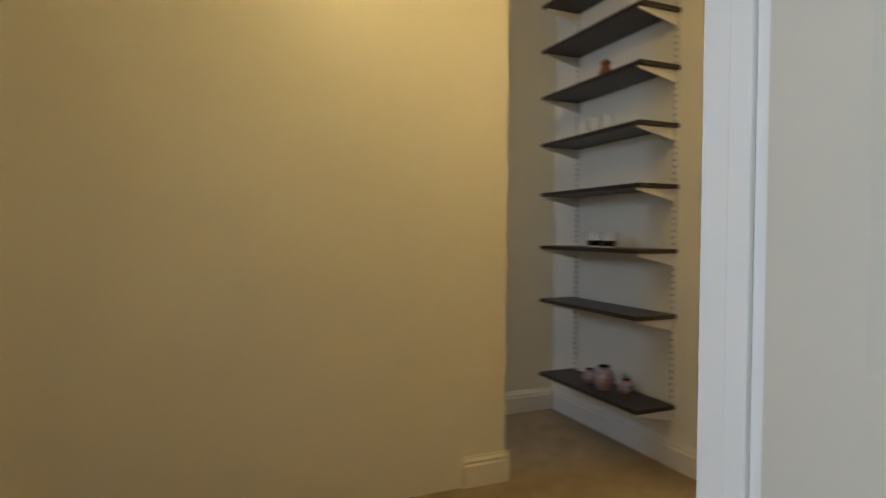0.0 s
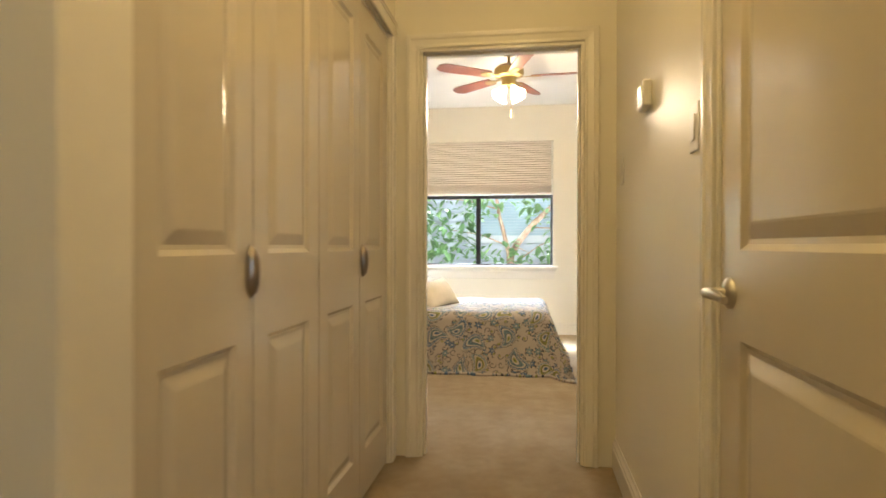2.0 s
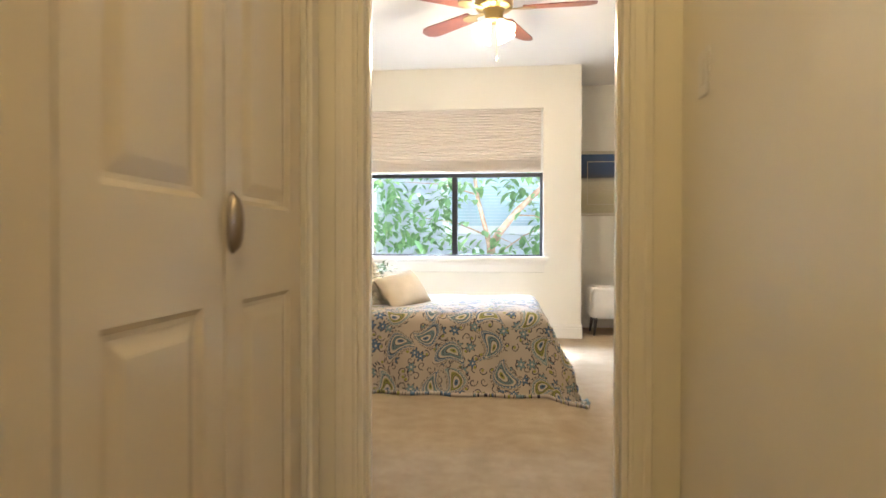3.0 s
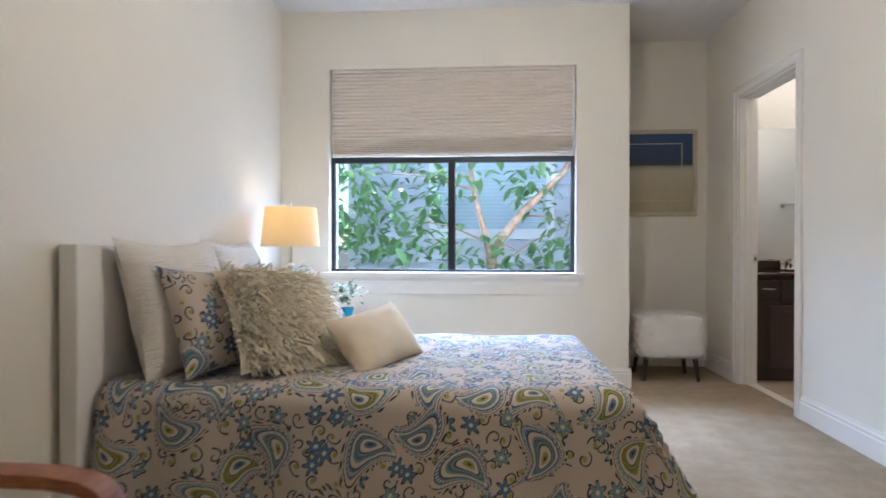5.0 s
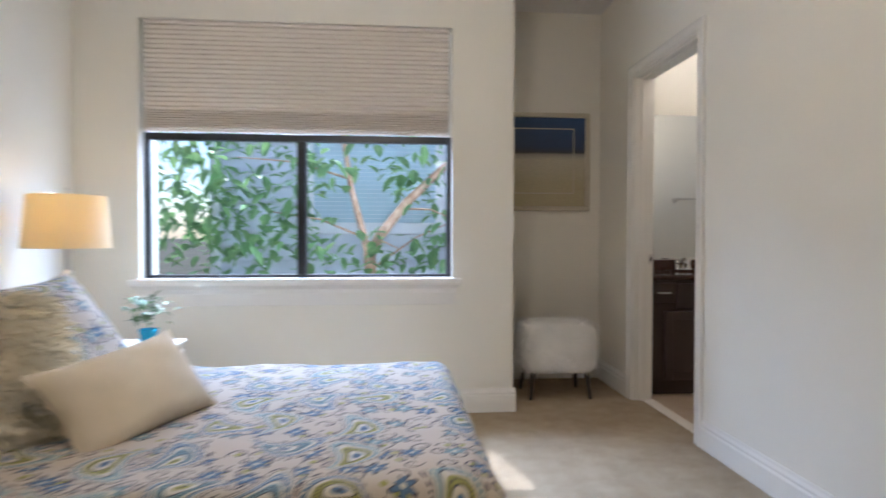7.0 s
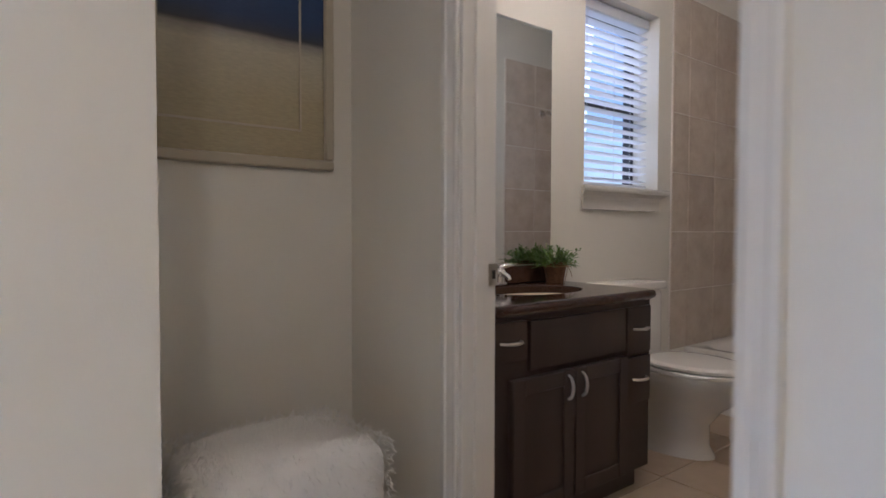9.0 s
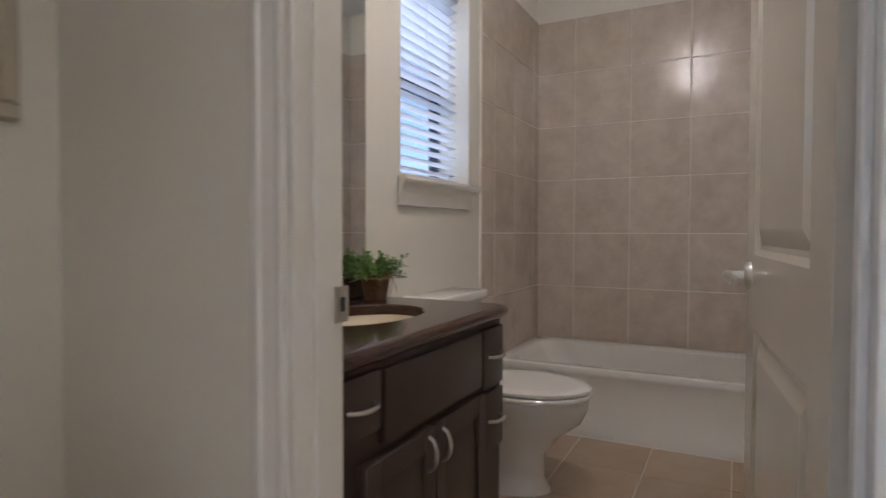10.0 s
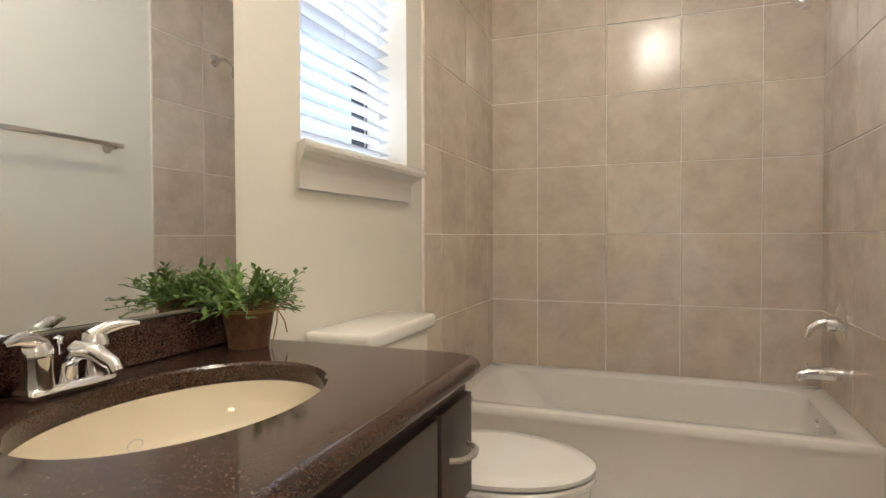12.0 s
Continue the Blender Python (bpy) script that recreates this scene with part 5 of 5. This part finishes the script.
for p, q in zip(lp, lp[1:]):
    for j in range(48):
        bm.faces.new((p[j], p[(j + 1) % 48], q[(j + 1) % 48], q[j]))
for j in range(48):
    bm.faces.new((lp[-1][j], lp[-1][(j + 1) % 48], cv))
part("bowl", bm, M_BISQUE, bs, "glossy bisque bowl")
bm = bmesh.new()
lathe(bm, [(0, -0.122), (0.022, -0.122), (0.026, -0.126)], 20)
part("drain", bm, M_CHROME, bs)
bm = bmesh.new()
o = [(0.013 * math.cos(2 * math.pi * j / 24), 0.0065 * math.sin(2 * math.pi * j / 24)) for j in range(25)]
tube(bm, [(0.02 + x, 0.122 - 0.6 * 0.001, -0.055 + y * 1.2) for x, y in o], 0.0009, 5, False)
part("overflow_mark", bm, M_STEEL, bs)

# faucet: base, two swept levers and a spout
fc = thing("faucet", "polished chrome centreset faucet with two swept levers", "faucet", (1.425, 8.874, CZ))
fc.scale = (0.74, 0.74, 0.74)
bm = bmesh.new()
box(bm, -0.085, 0.085, -0.028, 0.028, 0.0002, 0.022, 0.012, 3)
part("base", bm, M_CHROME, fc)
for sx in (-1, 1):
    bm = bmesh.new()
    lathe(bm, [(0.027, 0.018), (0.024, 0.05), (0.026, 0.072), (0.027, 0.085), (0.020, 0.098), (0, 0.102)], 24, (sx * 0.055, 0, 0))
    c = part("handle_body", bm, M_CHROME, fc)
    bm = bmesh.new()
    tube(bm, [(sx * 0.045, 0.0, 0.092), (sx * 0.075, -0.010, 0.105), (sx * 0.105, -0.022, 0.110), (sx * 0.128, -0.032, 0.108)], [0.013, 0.014, 0.010, 0.004], 12)
    part("lever", bm, M_CHROME, c)
bm = bmesh.new()
tube(bm, [(0, 0.004, 0.015), (0, 0.0, 0.055), (0, -0.03, 0.078), (0, -0.075, 0.075), (0, -0.115, 0.058), (0, -0.122, 0.045)], [0.021, 0.019, 0.017, 0.015, 0.013, 0.012], 14)
part("spout", bm, M_CHROME, fc)
bm = bmesh.new()
tube(bm, [(0, 0.02, 0.02), (0, 0.022, 0.085)], 0.0025, 8)
lathe(bm, [(0, 0.082), (0.008, 0.086), (0.009, 0.096), (0, 0.102)], 14, (0, 0.022, 0))
part("drain_rod", bm, M_CHROME, fc)

mir = thing("wall_mirror", "frameless wall mirror above the granite backsplash", "mirror", (0.985, NY, 0.848))
pbox("glass", M_MIRROR, mir, 0.0, 0.84, -0.006, -0.0005, 0.0, 1.02, 0.0015)

# potted plant with twine
pl = thing("potted_fern", "small green artificial plant in a brown pot with twine", "plant", (1.765, 8.852, CZ + 0.0005))
k = Mat("burlap_pot", rough=0.9)
k.color(k.ramp(k.noise(60, 3), [(0.3, (0.12, 0.055, 0.028)), (0.7, (0.21, 0.105, 0.055))]))
wv = k.node("ShaderNodeTexWave")
wv.inputs["Scale"].default_value = 160.0
k.link(k.at("Object"), wv.inputs["Vector"])
k.bump(wv.outputs[1], 0.35, 0.003)
bm = bmesh.new()
lathe(bm, [(0, 0), (0.036, 0), (0.050, 0.085), (0.051, 0.088), (0.047, 0.088), (0.045, 0.075), (0, 0.075)], 32)
part("pot", bm, k.m, pl, "brown burlap-wrapped pot")
M_TWINE = paint("jute_twine", (0.34, 0.22, 0.10), 0.9, 0.2)
bm = bmesh.new()
for z in (0.068, 0.0715):
    tube(bm, [(0.0495 * math.cos(2 * math.pi * j / 24), 0.0495 * math.sin(2 * math.pi * j / 24), z) for j in range(25)], 0.0016, 5)
cx, cy = 0.030, -0.041
for s in (-1, 1):
    tube(bm, [(cx, cy - 0.002, 0.07), (cx + s * 0.018, cy - 0.008, 0.083), (cx + s * 0.03, cy - 0.006, 0.076), (cx + s * 0.018, cy - 0.006, 0.066), (cx, cy - 0.002, 0.07)], 0.0015, 5)
    tube(bm, [(cx, cy - 0.002, 0.07), (cx + s * 0.012, cy - 0.010, 0.045), (cx + s * 0.024, cy - 0.006, 0.012 + 0.01 * s)], 0.0013, 5)
part("twine_bow", bm, M_TWINE, pl, "jute twine bow")
k = Mat("plant_sprig", rough=0.5)
k.color(k.ramp(k.noise(25, 2), [(0.3, (0.05, 0.12, 0.022)), (0.7, (0.20, 0.31, 0.06))]))
bm = bmesh.new()
rng = random.Random(11)
for _ in range(95):
    a, el = rng.uniform(0, 6.283), rng.uniform(0.1, 1.45)
    d = Vector((math.cos(a) * math.cos(el), math.sin(a) * math.cos(el), math.sin(el)))
    ln = rng.uniform(0.06, 0.12) * (0.85 if el > 0.9 else 1.0)
    p0 = Vector((0, 0, 0.075)) + Vector((math.cos(a), math.sin(a), 0)) * 0.02
    pts = [p0 + d * ln * t + Vector((0, 0, -0.02 * t * t)) for t in (0, 0.4, 0.75, 1)]
    tube(bm, pts, 0.0009, 4, False)
    for t in range(9):
        f = 0.25 + 0.75 * t / 8
        q = p0 + d * ln * f + Vector((0, 0, -0.02 * f * f))
        leaf(bm, q, d * 0.6 + Vector((rng.gauss(0, 0.7), rng.gauss(0, 0.7), rng.gauss(0.2, 0.5))), rng.uniform(0.015, 0.026), 0.011, 0.1)
part("foliage", bm, k.m, pl, "fine green sprigs", smooth=False)

# toilet
TX = 2.30
wc = thing("toilet", "white porcelain toilet with closed lid", "toilet", (TX, 8.368, 0))
wc.scale = (1.0, 1.0, 1.01)


def oval(bm, levels, n=40):
    """Stacked egg-shaped loops of (half width, y front, y back, z)."""
    lp = []
    for hw, yf, yb, z in levels:
        yc = yb - hw * 1.05 if yb - hw * 1.05 > yf else (yf + yb) / 2
        ring = []
        for j in range(n):
            a = 2 * math.pi * j / n
            c, s = math.cos(a), math.sin(a)
            ring.append(bm.verts.new((hw * c, yc + (s * (yb - yc) if s > 0 else s * (yc - yf)), z)))
        lp.append(ring)
    for p, q in zip(lp, lp[1:]):
        for j in range(n):
            bm.faces.new((p[j], p[(j + 1) % n], q[(j + 1) % n], q[j]))
    bm.faces.new(lp[0][::-1])
    bm.faces.new(lp[-1])


bm = bmesh.new()
oval(bm, [(0.115, 0.05, 0.40, 0.0), (0.113, 0.052, 0.40, 0.02), (0.094, 0.075, 0.39, 0.06), (0.092, 0.075, 0.39, 0.15), (0.112, 0.02, 0.40, 0.22), (0.160, -0.06, 0.41, 0.28), (0.178, -0.085, 0.42, 0.33), (0.182, -0.09, 0.42, 0.365), (0.176, -0.084, 0.415, 0.375)])
part("bowl", bm, M_PORCELAIN, wc)
bm = bmesh.new()
oval(bm, [(0.182, -0.095, 0.36, 0.376), (0.187, -0.10, 0.365, 0.381), (0.187, -0.10, 0.365, 0.390), (0.182, -0.095, 0.36, 0.395)])
part("seat", bm, M_PORCELAIN, wc)
bm = bmesh.new()
oval(bm, [(0.180, -0.093, 0.36, 0.398), (0.185, -0.098, 0.365, 0.402), (0.185, -0.098, 0.365, 0.412), (0.176, -0.088, 0.355, 0.418), (0.14, -0.05, 0.32, 0.420)])
part("lid", bm, M_PORCELAIN, wc)
bm = bmesh.new()
box(bm, -0.225, 0.175, 0.40, 0.56, 0.36, 0.70, 0.03, 4)
part("tank", bm, M_PORCELAIN, wc)
bm = bmesh.new()
box(bm, -0.238, 0.188, 0.385, 0.565, 0.702, 0.742, 0.014, 3)
part("tank_lid", bm, M_PORCELAIN, wc)
bm = bmesh.new()
box(bm, -0.10, 0.12, 0.32, 0.46, 0.20, 0.37, 0.03, 3)
part("neck", bm, M_PORCELAIN, wc)
bm = bmesh.new()
tube(bm, [(-0.14, 0.399, 0.65), (-0.14, 0.383, 0.65), (-0.10, 0.379, 0.648), (-0.07, 0.381, 0.645)], 0.006, 8)
part("flush_lever", bm, M_CHROME, wc)

# bathtub
tb = thing("bathtub", "white enamelled alcove bathtub with a plain apron", "bathtub", (0, 0, 0))
TX0, TX1, TY0, TY1, TZ = 2.972, EX - 0.002, SY + 0.002, NY - 0.002, 0.334
bm = bmesh.new()


def rrect(x0, x1, y0, y1, r, z, n=10):
    pts = []
    for cx_, cy_, a0 in ((x1 - r, y1 - r, 0), (x0 + r, y1 - r, 90), (x0 + r, y0 + r, 180), (x1 - r, y0 + r, 270)):
        for i in range(n + 1):
            a = radians(a0 + 90 * i / n)
            pts.append((cx_ + r * math.cos(a), cy_ + r * math.sin(a), z))
    return pts


specs = [(TX0 + 0.004, TX1, TY0, TY1, 0.004, 0.0), (TX0 + 0.004, TX1, TY0, TY1, 0.004, 0.05), (TX0 + 0.010, TX1, TY0, TY1, 0.004, 0.062), (TX0 + 0.010, TX1, TY0, TY1, 0.004, TZ - 0.05),
         (TX0 + 0.004, TX1, TY0, TY1, 0.004, TZ - 0.035), (TX0, TX1, TY0, TY1, 0.004, TZ - 0.018), (TX0 + 0.006, TX1, TY0, TY1, 0.006, TZ - 0.004), (TX0 + 0.016, TX1 - 0.003, TY0 + 0.003, TY1 - 0.003, 0.01, TZ),
         (TX0 + 0.075, TX1 - 0.057, TY0 + 0.072, TY1 - 0.06, 0.10, TZ - 0.002), (TX0 + 0.088, TX1 - 0.069, TY0 + 0.087, TY1 - 0.075, 0.11, TZ - 0.014), (TX0 + 0.10, TX1 - 0.07, TY0 + 0.09, TY1 - 0.12, 0.12, TZ - 0.08),
         (TX0 + 0.12, TX1 - 0.09, TY0 + 0.11, TY1 - 0.25, 0.13, 0.09), (TX0 + 0.18, TX1 - 0.15, TY0 + 0.17, TY1 - 0.32, 0.12, 0.05)]
lp = [[bm.verts.new(c) for c in rrect(*s)] for s in specs]
for p, q in zip(lp, lp[1:]):
    for j in range(len(p)):
        bm.faces.new((p[j], p[(j + 1) % len(p)], q[(j + 1) % len(p)], q[j]))
bm.faces.new(lp[-1])
part("shell", bm, M_PORCELAIN, tb)
bm = bmesh.new()
lathe(bm, [(0.0, 0.012), (0.03, 0.012), (0.034, 0.0)], 24, m=Matrix.Translation((3.40, TY0 + 0.085, 0.25)) @ Matrix.Rotation(radians(-90), 4, "X"))
part("overflow_plate", bm, M_CHROME, tb)
TW = SY + 0.0125
sp = thing("tub_spout", "chrome tub spout on the tiled wall", "tub spout", (3.42, TW, 0.455))
bm = bmesh.new()
tube(bm, [(0, 0, 0.0), (0, 0.05, 0.002), (0, 0.11, -0.002), (0, 0.135, -0.012), (0, 0.14, -0.03)], [0.027, 0.026, 0.022, 0.021, 0.017], 18)
part("body", bm, M_CHROME, sp)
bm = bmesh.new()
tube(bm, [(0, 0.112, 0.015), (0, 0.112, 0.036)], 0.003, 8)
lathe(bm, [(0, 0.034), (0.008, 0.036), (0.008, 0.043), (0, 0.045)], 12, (0, 0.112, 0))
part("diverter", bm, M_CHROME, sp)
vl = thing("shower_valve", "chrome shower valve with a round plate and lever", "shower valve", (3.42, TW, 0.645))
bm = bmesh.new()
lathe(bm, [(0, 0.0), (0.078, 0.0), (0.078, 0.004), (0.06, 0.012), (0.03, 0.02), (0.027, 0.05), (0, 0.055)], 36, m=Matrix.Rotation(radians(-90), 4, "X"))
part("plate", bm, M_CHROME, vl)
bm = bmesh.new()
tube(bm, [(0, 0.05, 0.004), (0, 0.075, 0.0), (0, 0.10, -0.02), (0, 0.112, -0.055)], [0.019, 0.019, 0.016, 0.011], 14)
part("lever", bm, M_CHROME, vl)
shr = thing("shower_fixture", "chrome shower head on a bent arm", "shower head", (3.36, TW, 1.92))
bm = bmesh.new()
tube(bm, [(0, 0, 0), (0, 0.06, 0.005), (0, 0.11, -0.025), (0, 0.135, -0.055)], 0.010, 12)
part("arm", bm, M_CHROME, shr)
bm = bmesh.new()
lathe(bm, [(0, -0.006), (0.033, -0.006), (0.035, 0.0), (0.030, 0.018), (0.014, 0.035), (0.011, 0.05), (0, 0.05)], 28, m=Matrix.Translation((0, 0.155, -0.088)) @ Matrix.Rotation(radians(32), 4, "X"))
part("rose", bm, M_CHROME, shr)
bm = bmesh.new()
lathe(bm, [(0, 0), (0.032, 0), (0.028, 0.008), (0.012, 0.012)], 24, m=Matrix.Rotation(radians(-90), 4, "X"))
part("flange", bm, M_CHROME, shr)
tw = thing("towel_bar", "brushed nickel towel bar on the plain wall", "towel bar", (2.42, SY, 1.375))
pbox("bar", M_STEEL, tw, -0.33, 0.33, 0.055, 0.07, -0.009, 0.009, 0.002)
for x in (-0.30, 0.30):
    bm = bmesh.new()
    tube(bm, [(x, 0.0005, -0.008), (x, 0.058, -0.008)], 0.010, 12)
    lathe(bm, [(0, 0), (0.024, 0), (0.022, 0.006), (0.01, 0.01)], 20, m=Matrix.Translation((x, 0.0005, -0.008)) @ Matrix.Rotation(radians(-90), 4, "X"))
    part("post", bm, M_STEEL, tw)

# bathroom window
w2 = tagged(new("window_2"), "black-framed bathroom window in a deep white reveal", "window", kind="structure")
X0, X1, Z0, Z1 = 2.06, 2.68, 1.20, 2.12
for a in ((X0, X0 + 0.03, Z0, Z1), (X1 - 0.03, X1, Z0, Z1), (X0 + 0.03, X1 - 0.03, Z0, Z0 + 0.04), (X0 + 0.03, X1 - 0.03, Z1 - 0.03, Z1), (X0 + 0.03, X1 - 0.03, 1.62, 1.655)):
    bar(w2, "window_frame", *a, NY + 0.15, NY + 0.20)
for z0, z1 in ((Z0 + 0.04, 1.62), (1.655, Z1 - 0.03)):
    pn = pbox("pane", M_GLASS, w2, X0 + 0.03, X1 - 0.03, NY + 0.17, NY + 0.174, z0, z1, 0.0)
    pn.visible_shadow = False
bm = bmesh.new()
run(bm, [(o, u * 0.9) for o, u in SILL], (X0 - 0.015, NY), (X1 - 0.03, NY), 0, -1, Z0 - 0.108, 0.9)
box(bm, X0 + 0.002, X1 - 0.002, NY - 0.004, NY + 0.148, Z0 - 0.03, Z0 + 0.004, 0.002)
part("window_sill", bm, M_TRIM, w2, smooth=False)
M_SLAT = Mat("white_faux_wood_slat", (0.82, 0.82, 0.83), 0.4)
tr = M_SLAT.node("ShaderNodeBsdfTranslucent")
tr.inputs[0].default_value = (0.85, 0.88, 0.95, 1)
mx = M_SLAT.node("ShaderNodeMixShader")
mx.inputs[0].default_value = 0.22
M_SLAT.link(M_SLAT.p.outputs[0], mx.inputs[1])
M_SLAT.link(tr.outputs[0], mx.inputs[2])
M_SLAT.link(mx.outputs[0], M_SLAT.t.nodes["Material Output"].inputs[0])
M_SLAT = M_SLAT.m
bl = thing("venetian_blind", "white faux-wood venetian blind half tilted open", "blind", (X0, NY + 0.085, 0))
BW = X1 - X0
bm = bmesh.new()
box(bm, 0.012, BW - 0.012, -0.025, 0.025, -0.0015, 0.0015, 0.0007)
slat = finish(bm, "slat", M_SLAT)
z = Z0 + 0.052
while z < Z1 - 0.06:
    ob = new("slat", slat)
    ob.parent = bl
    ob.matrix_basis = pose(0, 0, z, -9, 0, 0)
    z += 0.0425
pbox("head_rail", M_SLAT, bl, 0.006, BW - 0.006, -0.03, 0.03, Z1 - 0.055, Z1 - 0.003, 0.004)
pbox("bottom_rail", M_SLAT, bl, 0.012, BW - 0.012, -0.026, 0.026, Z0 + 0.016, Z0 + 0.032, 0.003)
for x in (0.09, BW / 2, BW - 0.09):
    for y in (-0.027, 0.027):
        bm = bmesh.new()
        tube(bm, [(x, y, Z0 + 0.03), (x, y, Z1 - 0.05)], 0.0011, 5)
        part("ladder_cord", bm, M_SLAT, bl)

# strike plate and hinge leaves on the bathroom jamb
bp = thing("strike_plate", "brushed nickel strike plate on the bathroom jamb", "strike plate", (0.965, 8.386, 0.87))
pbox("plate", M_STEEL, bp, -0.016, 0.016, -0.0015, 0.001, -0.03, 0.03, 0.0)
# black block on the plate stands for the shade inside the latch opening
pbox("hole_shade", M_BLACK, bp, -0.006, 0.006, -0.0025, -0.0016, -0.012, 0.012, 0.0)
for z in (0.26, 1.06, 1.84):
    hp = thing("hinge_leaf", "white-painted steel hinge leaf on the bathroom jamb", "hinge", (0.955, 7.664, z), group="jamb hinges")
    pbox("plate", M_TRIM, hp, -0.02, 0.022, 0.0002, 0.002, -0.045, 0.045, 0.0008)
    for dx, dz in ((0.0, 0.032), (-0.008, 0.0), (0.0, -0.032)):
        bm = bmesh.new()
        lathe(bm, [(0, 0.0), (0.0045, 0.0), (0.004, 0.001)], 10, m=Matrix.Translation((dx, 0.0022, dz)) @ Matrix.Rotation(radians(-90), 4, "X"))
        part("screw", bm, M_STEEL, hp)

# ---- tiles, last ----
k = Mat("beige_wall_tile", rough=0.22)
k.coord = k.node("ShaderNodeNewGeometry")
base = k.ramp(k.noise(7.0, 6, 0.65, "Position"), [(0.28, (0.53, 0.445, 0.355)), (0.5, (0.62, 0.535, 0.435)), (0.72, (0.70, 0.62, 0.52))])
inf = k.node("ShaderNodeObjectInfo")
k.color(k.mix(1.0, base, k.ramp(inf.outputs["Random"], [(0.0, (0.92, 0.90, 0.89)), (1.0, (1.0, 1.0, 1.0))]), "MULTIPLY"))
k.bump(k.math("ADD", k.noise(45, 3, 0.5, "Position"), k.math("MULTIPLY", k.noise(9, 2, 0.5, "Position"), 2.0)), 0.16, 0.005)
k.rough(k.math("MULTIPLY_ADD", k.noise(11, 3, 0.5, "Position"), 0.14, 0.11))
M_TILE = k.m
M_GROUT = paint("pale_grout", (0.80, 0.75, 0.68), 0.9, 0.05)
TS, G = 0.326, 0.005
ROWS = [0.335 + TS * i for i in range(6)]
TOP = 2.29


def tile_field(name, m, us, zs, label):
    """Grout bed and tiles; m carries (u, 0, z) onto the wall, +y into the room."""
    bm = bmesh.new()
    box(bm, us[0], us[-1], 0.0005, 0.0085, zs[0], zs[-1])
    host = tagged(new(name, finish(bm, name, M_GROUT)), label, "wall", kind="structure")
    host.matrix_world = m
    cache = {}
    for u0, u1 in zip(us, us[1:]):
        for z0, z1 in zip(zs, zs[1:]):
            key = (round(u1 - u0, 3), round(z1 - z0, 3))
            if key not in cache:
                b = bmesh.new()
                box(b, G / 2, key[0] - G / 2, 0.006, 0.0125, G / 2, key[1] - G / 2, 0.0016)
                cache[key] = finish(b, "tile", M_TILE)
            t = new("tile", cache[key])
            t.parent = host
            t.location = (u0, 0.0003 * rng.random(), z0)


zs = [0.335] + [0.335 + TS * i for i in range(1, 6)] + [TOP]
ys = sorted(set([SY] + [NY - 0.24 - TS * i for i in range(4)] + [NY]))
tile_field("wall_tile_east", Matrix(((0, -1, 0, EX), (1, 0, 0, 0), (0, 0, 1, 0), (0, 0, 0, 1))), ys, zs, "beige ceramic tile behind the bathtub")
xs = sorted([EX - 0.0125 - 0.105] + [EX - 0.0125, EX - 0.0125 - 0.105 - TS, EX - 0.0125 - 0.105 - TS - 0.30, EX - 0.0125 - 0.105 - TS - 0.30 - 0.17])
tile_field("wall_tile_north", Matrix(((-1, 0, 0, 0), (0, -1, 0, NY), (0, 0, 1, 0), (0, 0, 0, 1))), sorted(-x for x in xs), zs, "beige ceramic tile at the tub's head")
tile_field("wall_tile_south", pose(0, SY, 0), [2.95] + [x for x in xs if x > 3.1], zs, "beige ceramic tile with the tub fittings")
k = Mat("beige_floor_tile", rough=0.35)
base = k.ramp(k.noise(4, 5, 0.6), [(0.3, (0.42, 0.31, 0.20)), (0.7, (0.56, 0.44, 0.31))])
inf = k.node("ShaderNodeObjectInfo")
k.color(k.mix(1.0, base, k.ramp(inf.outputs["Random"], [(0.0, (0.9, 0.89, 0.88)), (1.0, (1, 1, 1))]), "MULTIPLY"))
k.bump(k.noise(40, 3), 0.08, 0.003)
M_FTILE = k.m
bm = bmesh.new()
box(bm, 0.925, 2.968, SY, NY, 0.0002, 0.005)
fl = structure("floor_bath", bm, M_GROUT, "beige ceramic tile bathroom floor", "floor")
b = bmesh.new()
box(b, G / 2, TS - G / 2, G / 2, TS - G / 2, 0.003, 0.009, 0.0015)
ft = finish(b, "floor_tile", M_FTILE)
for i in range(7):
    for j in range(5):
        x, y = 0.99 + TS * i, SY + 0.002 + TS * j
        x1, y1 = min(x + TS, 2.968), min(y + TS, NY)
        if x1 - x < 0.03 or y1 - y < 0.03:
            continue
        if x1 - x < TS - 0.001 or y1 - y < TS - 0.001:
            b = bmesh.new()
            box(b, G / 2, x1 - x - G / 2, G / 2, y1 - y - G / 2, 0.003, 0.009, 0.0015)
            me = finish(b, "floor_tile", M_FTILE)
        else:
            me = ft
        t = new("floor_tile", me)
        t.parent = fl
        t.location = (x, y, 0)
for ob in bpy.data.objects:
    if ob.parent is None and ob not in house_things:
        ob.matrix_basis = BATH @ ob.matrix_basis
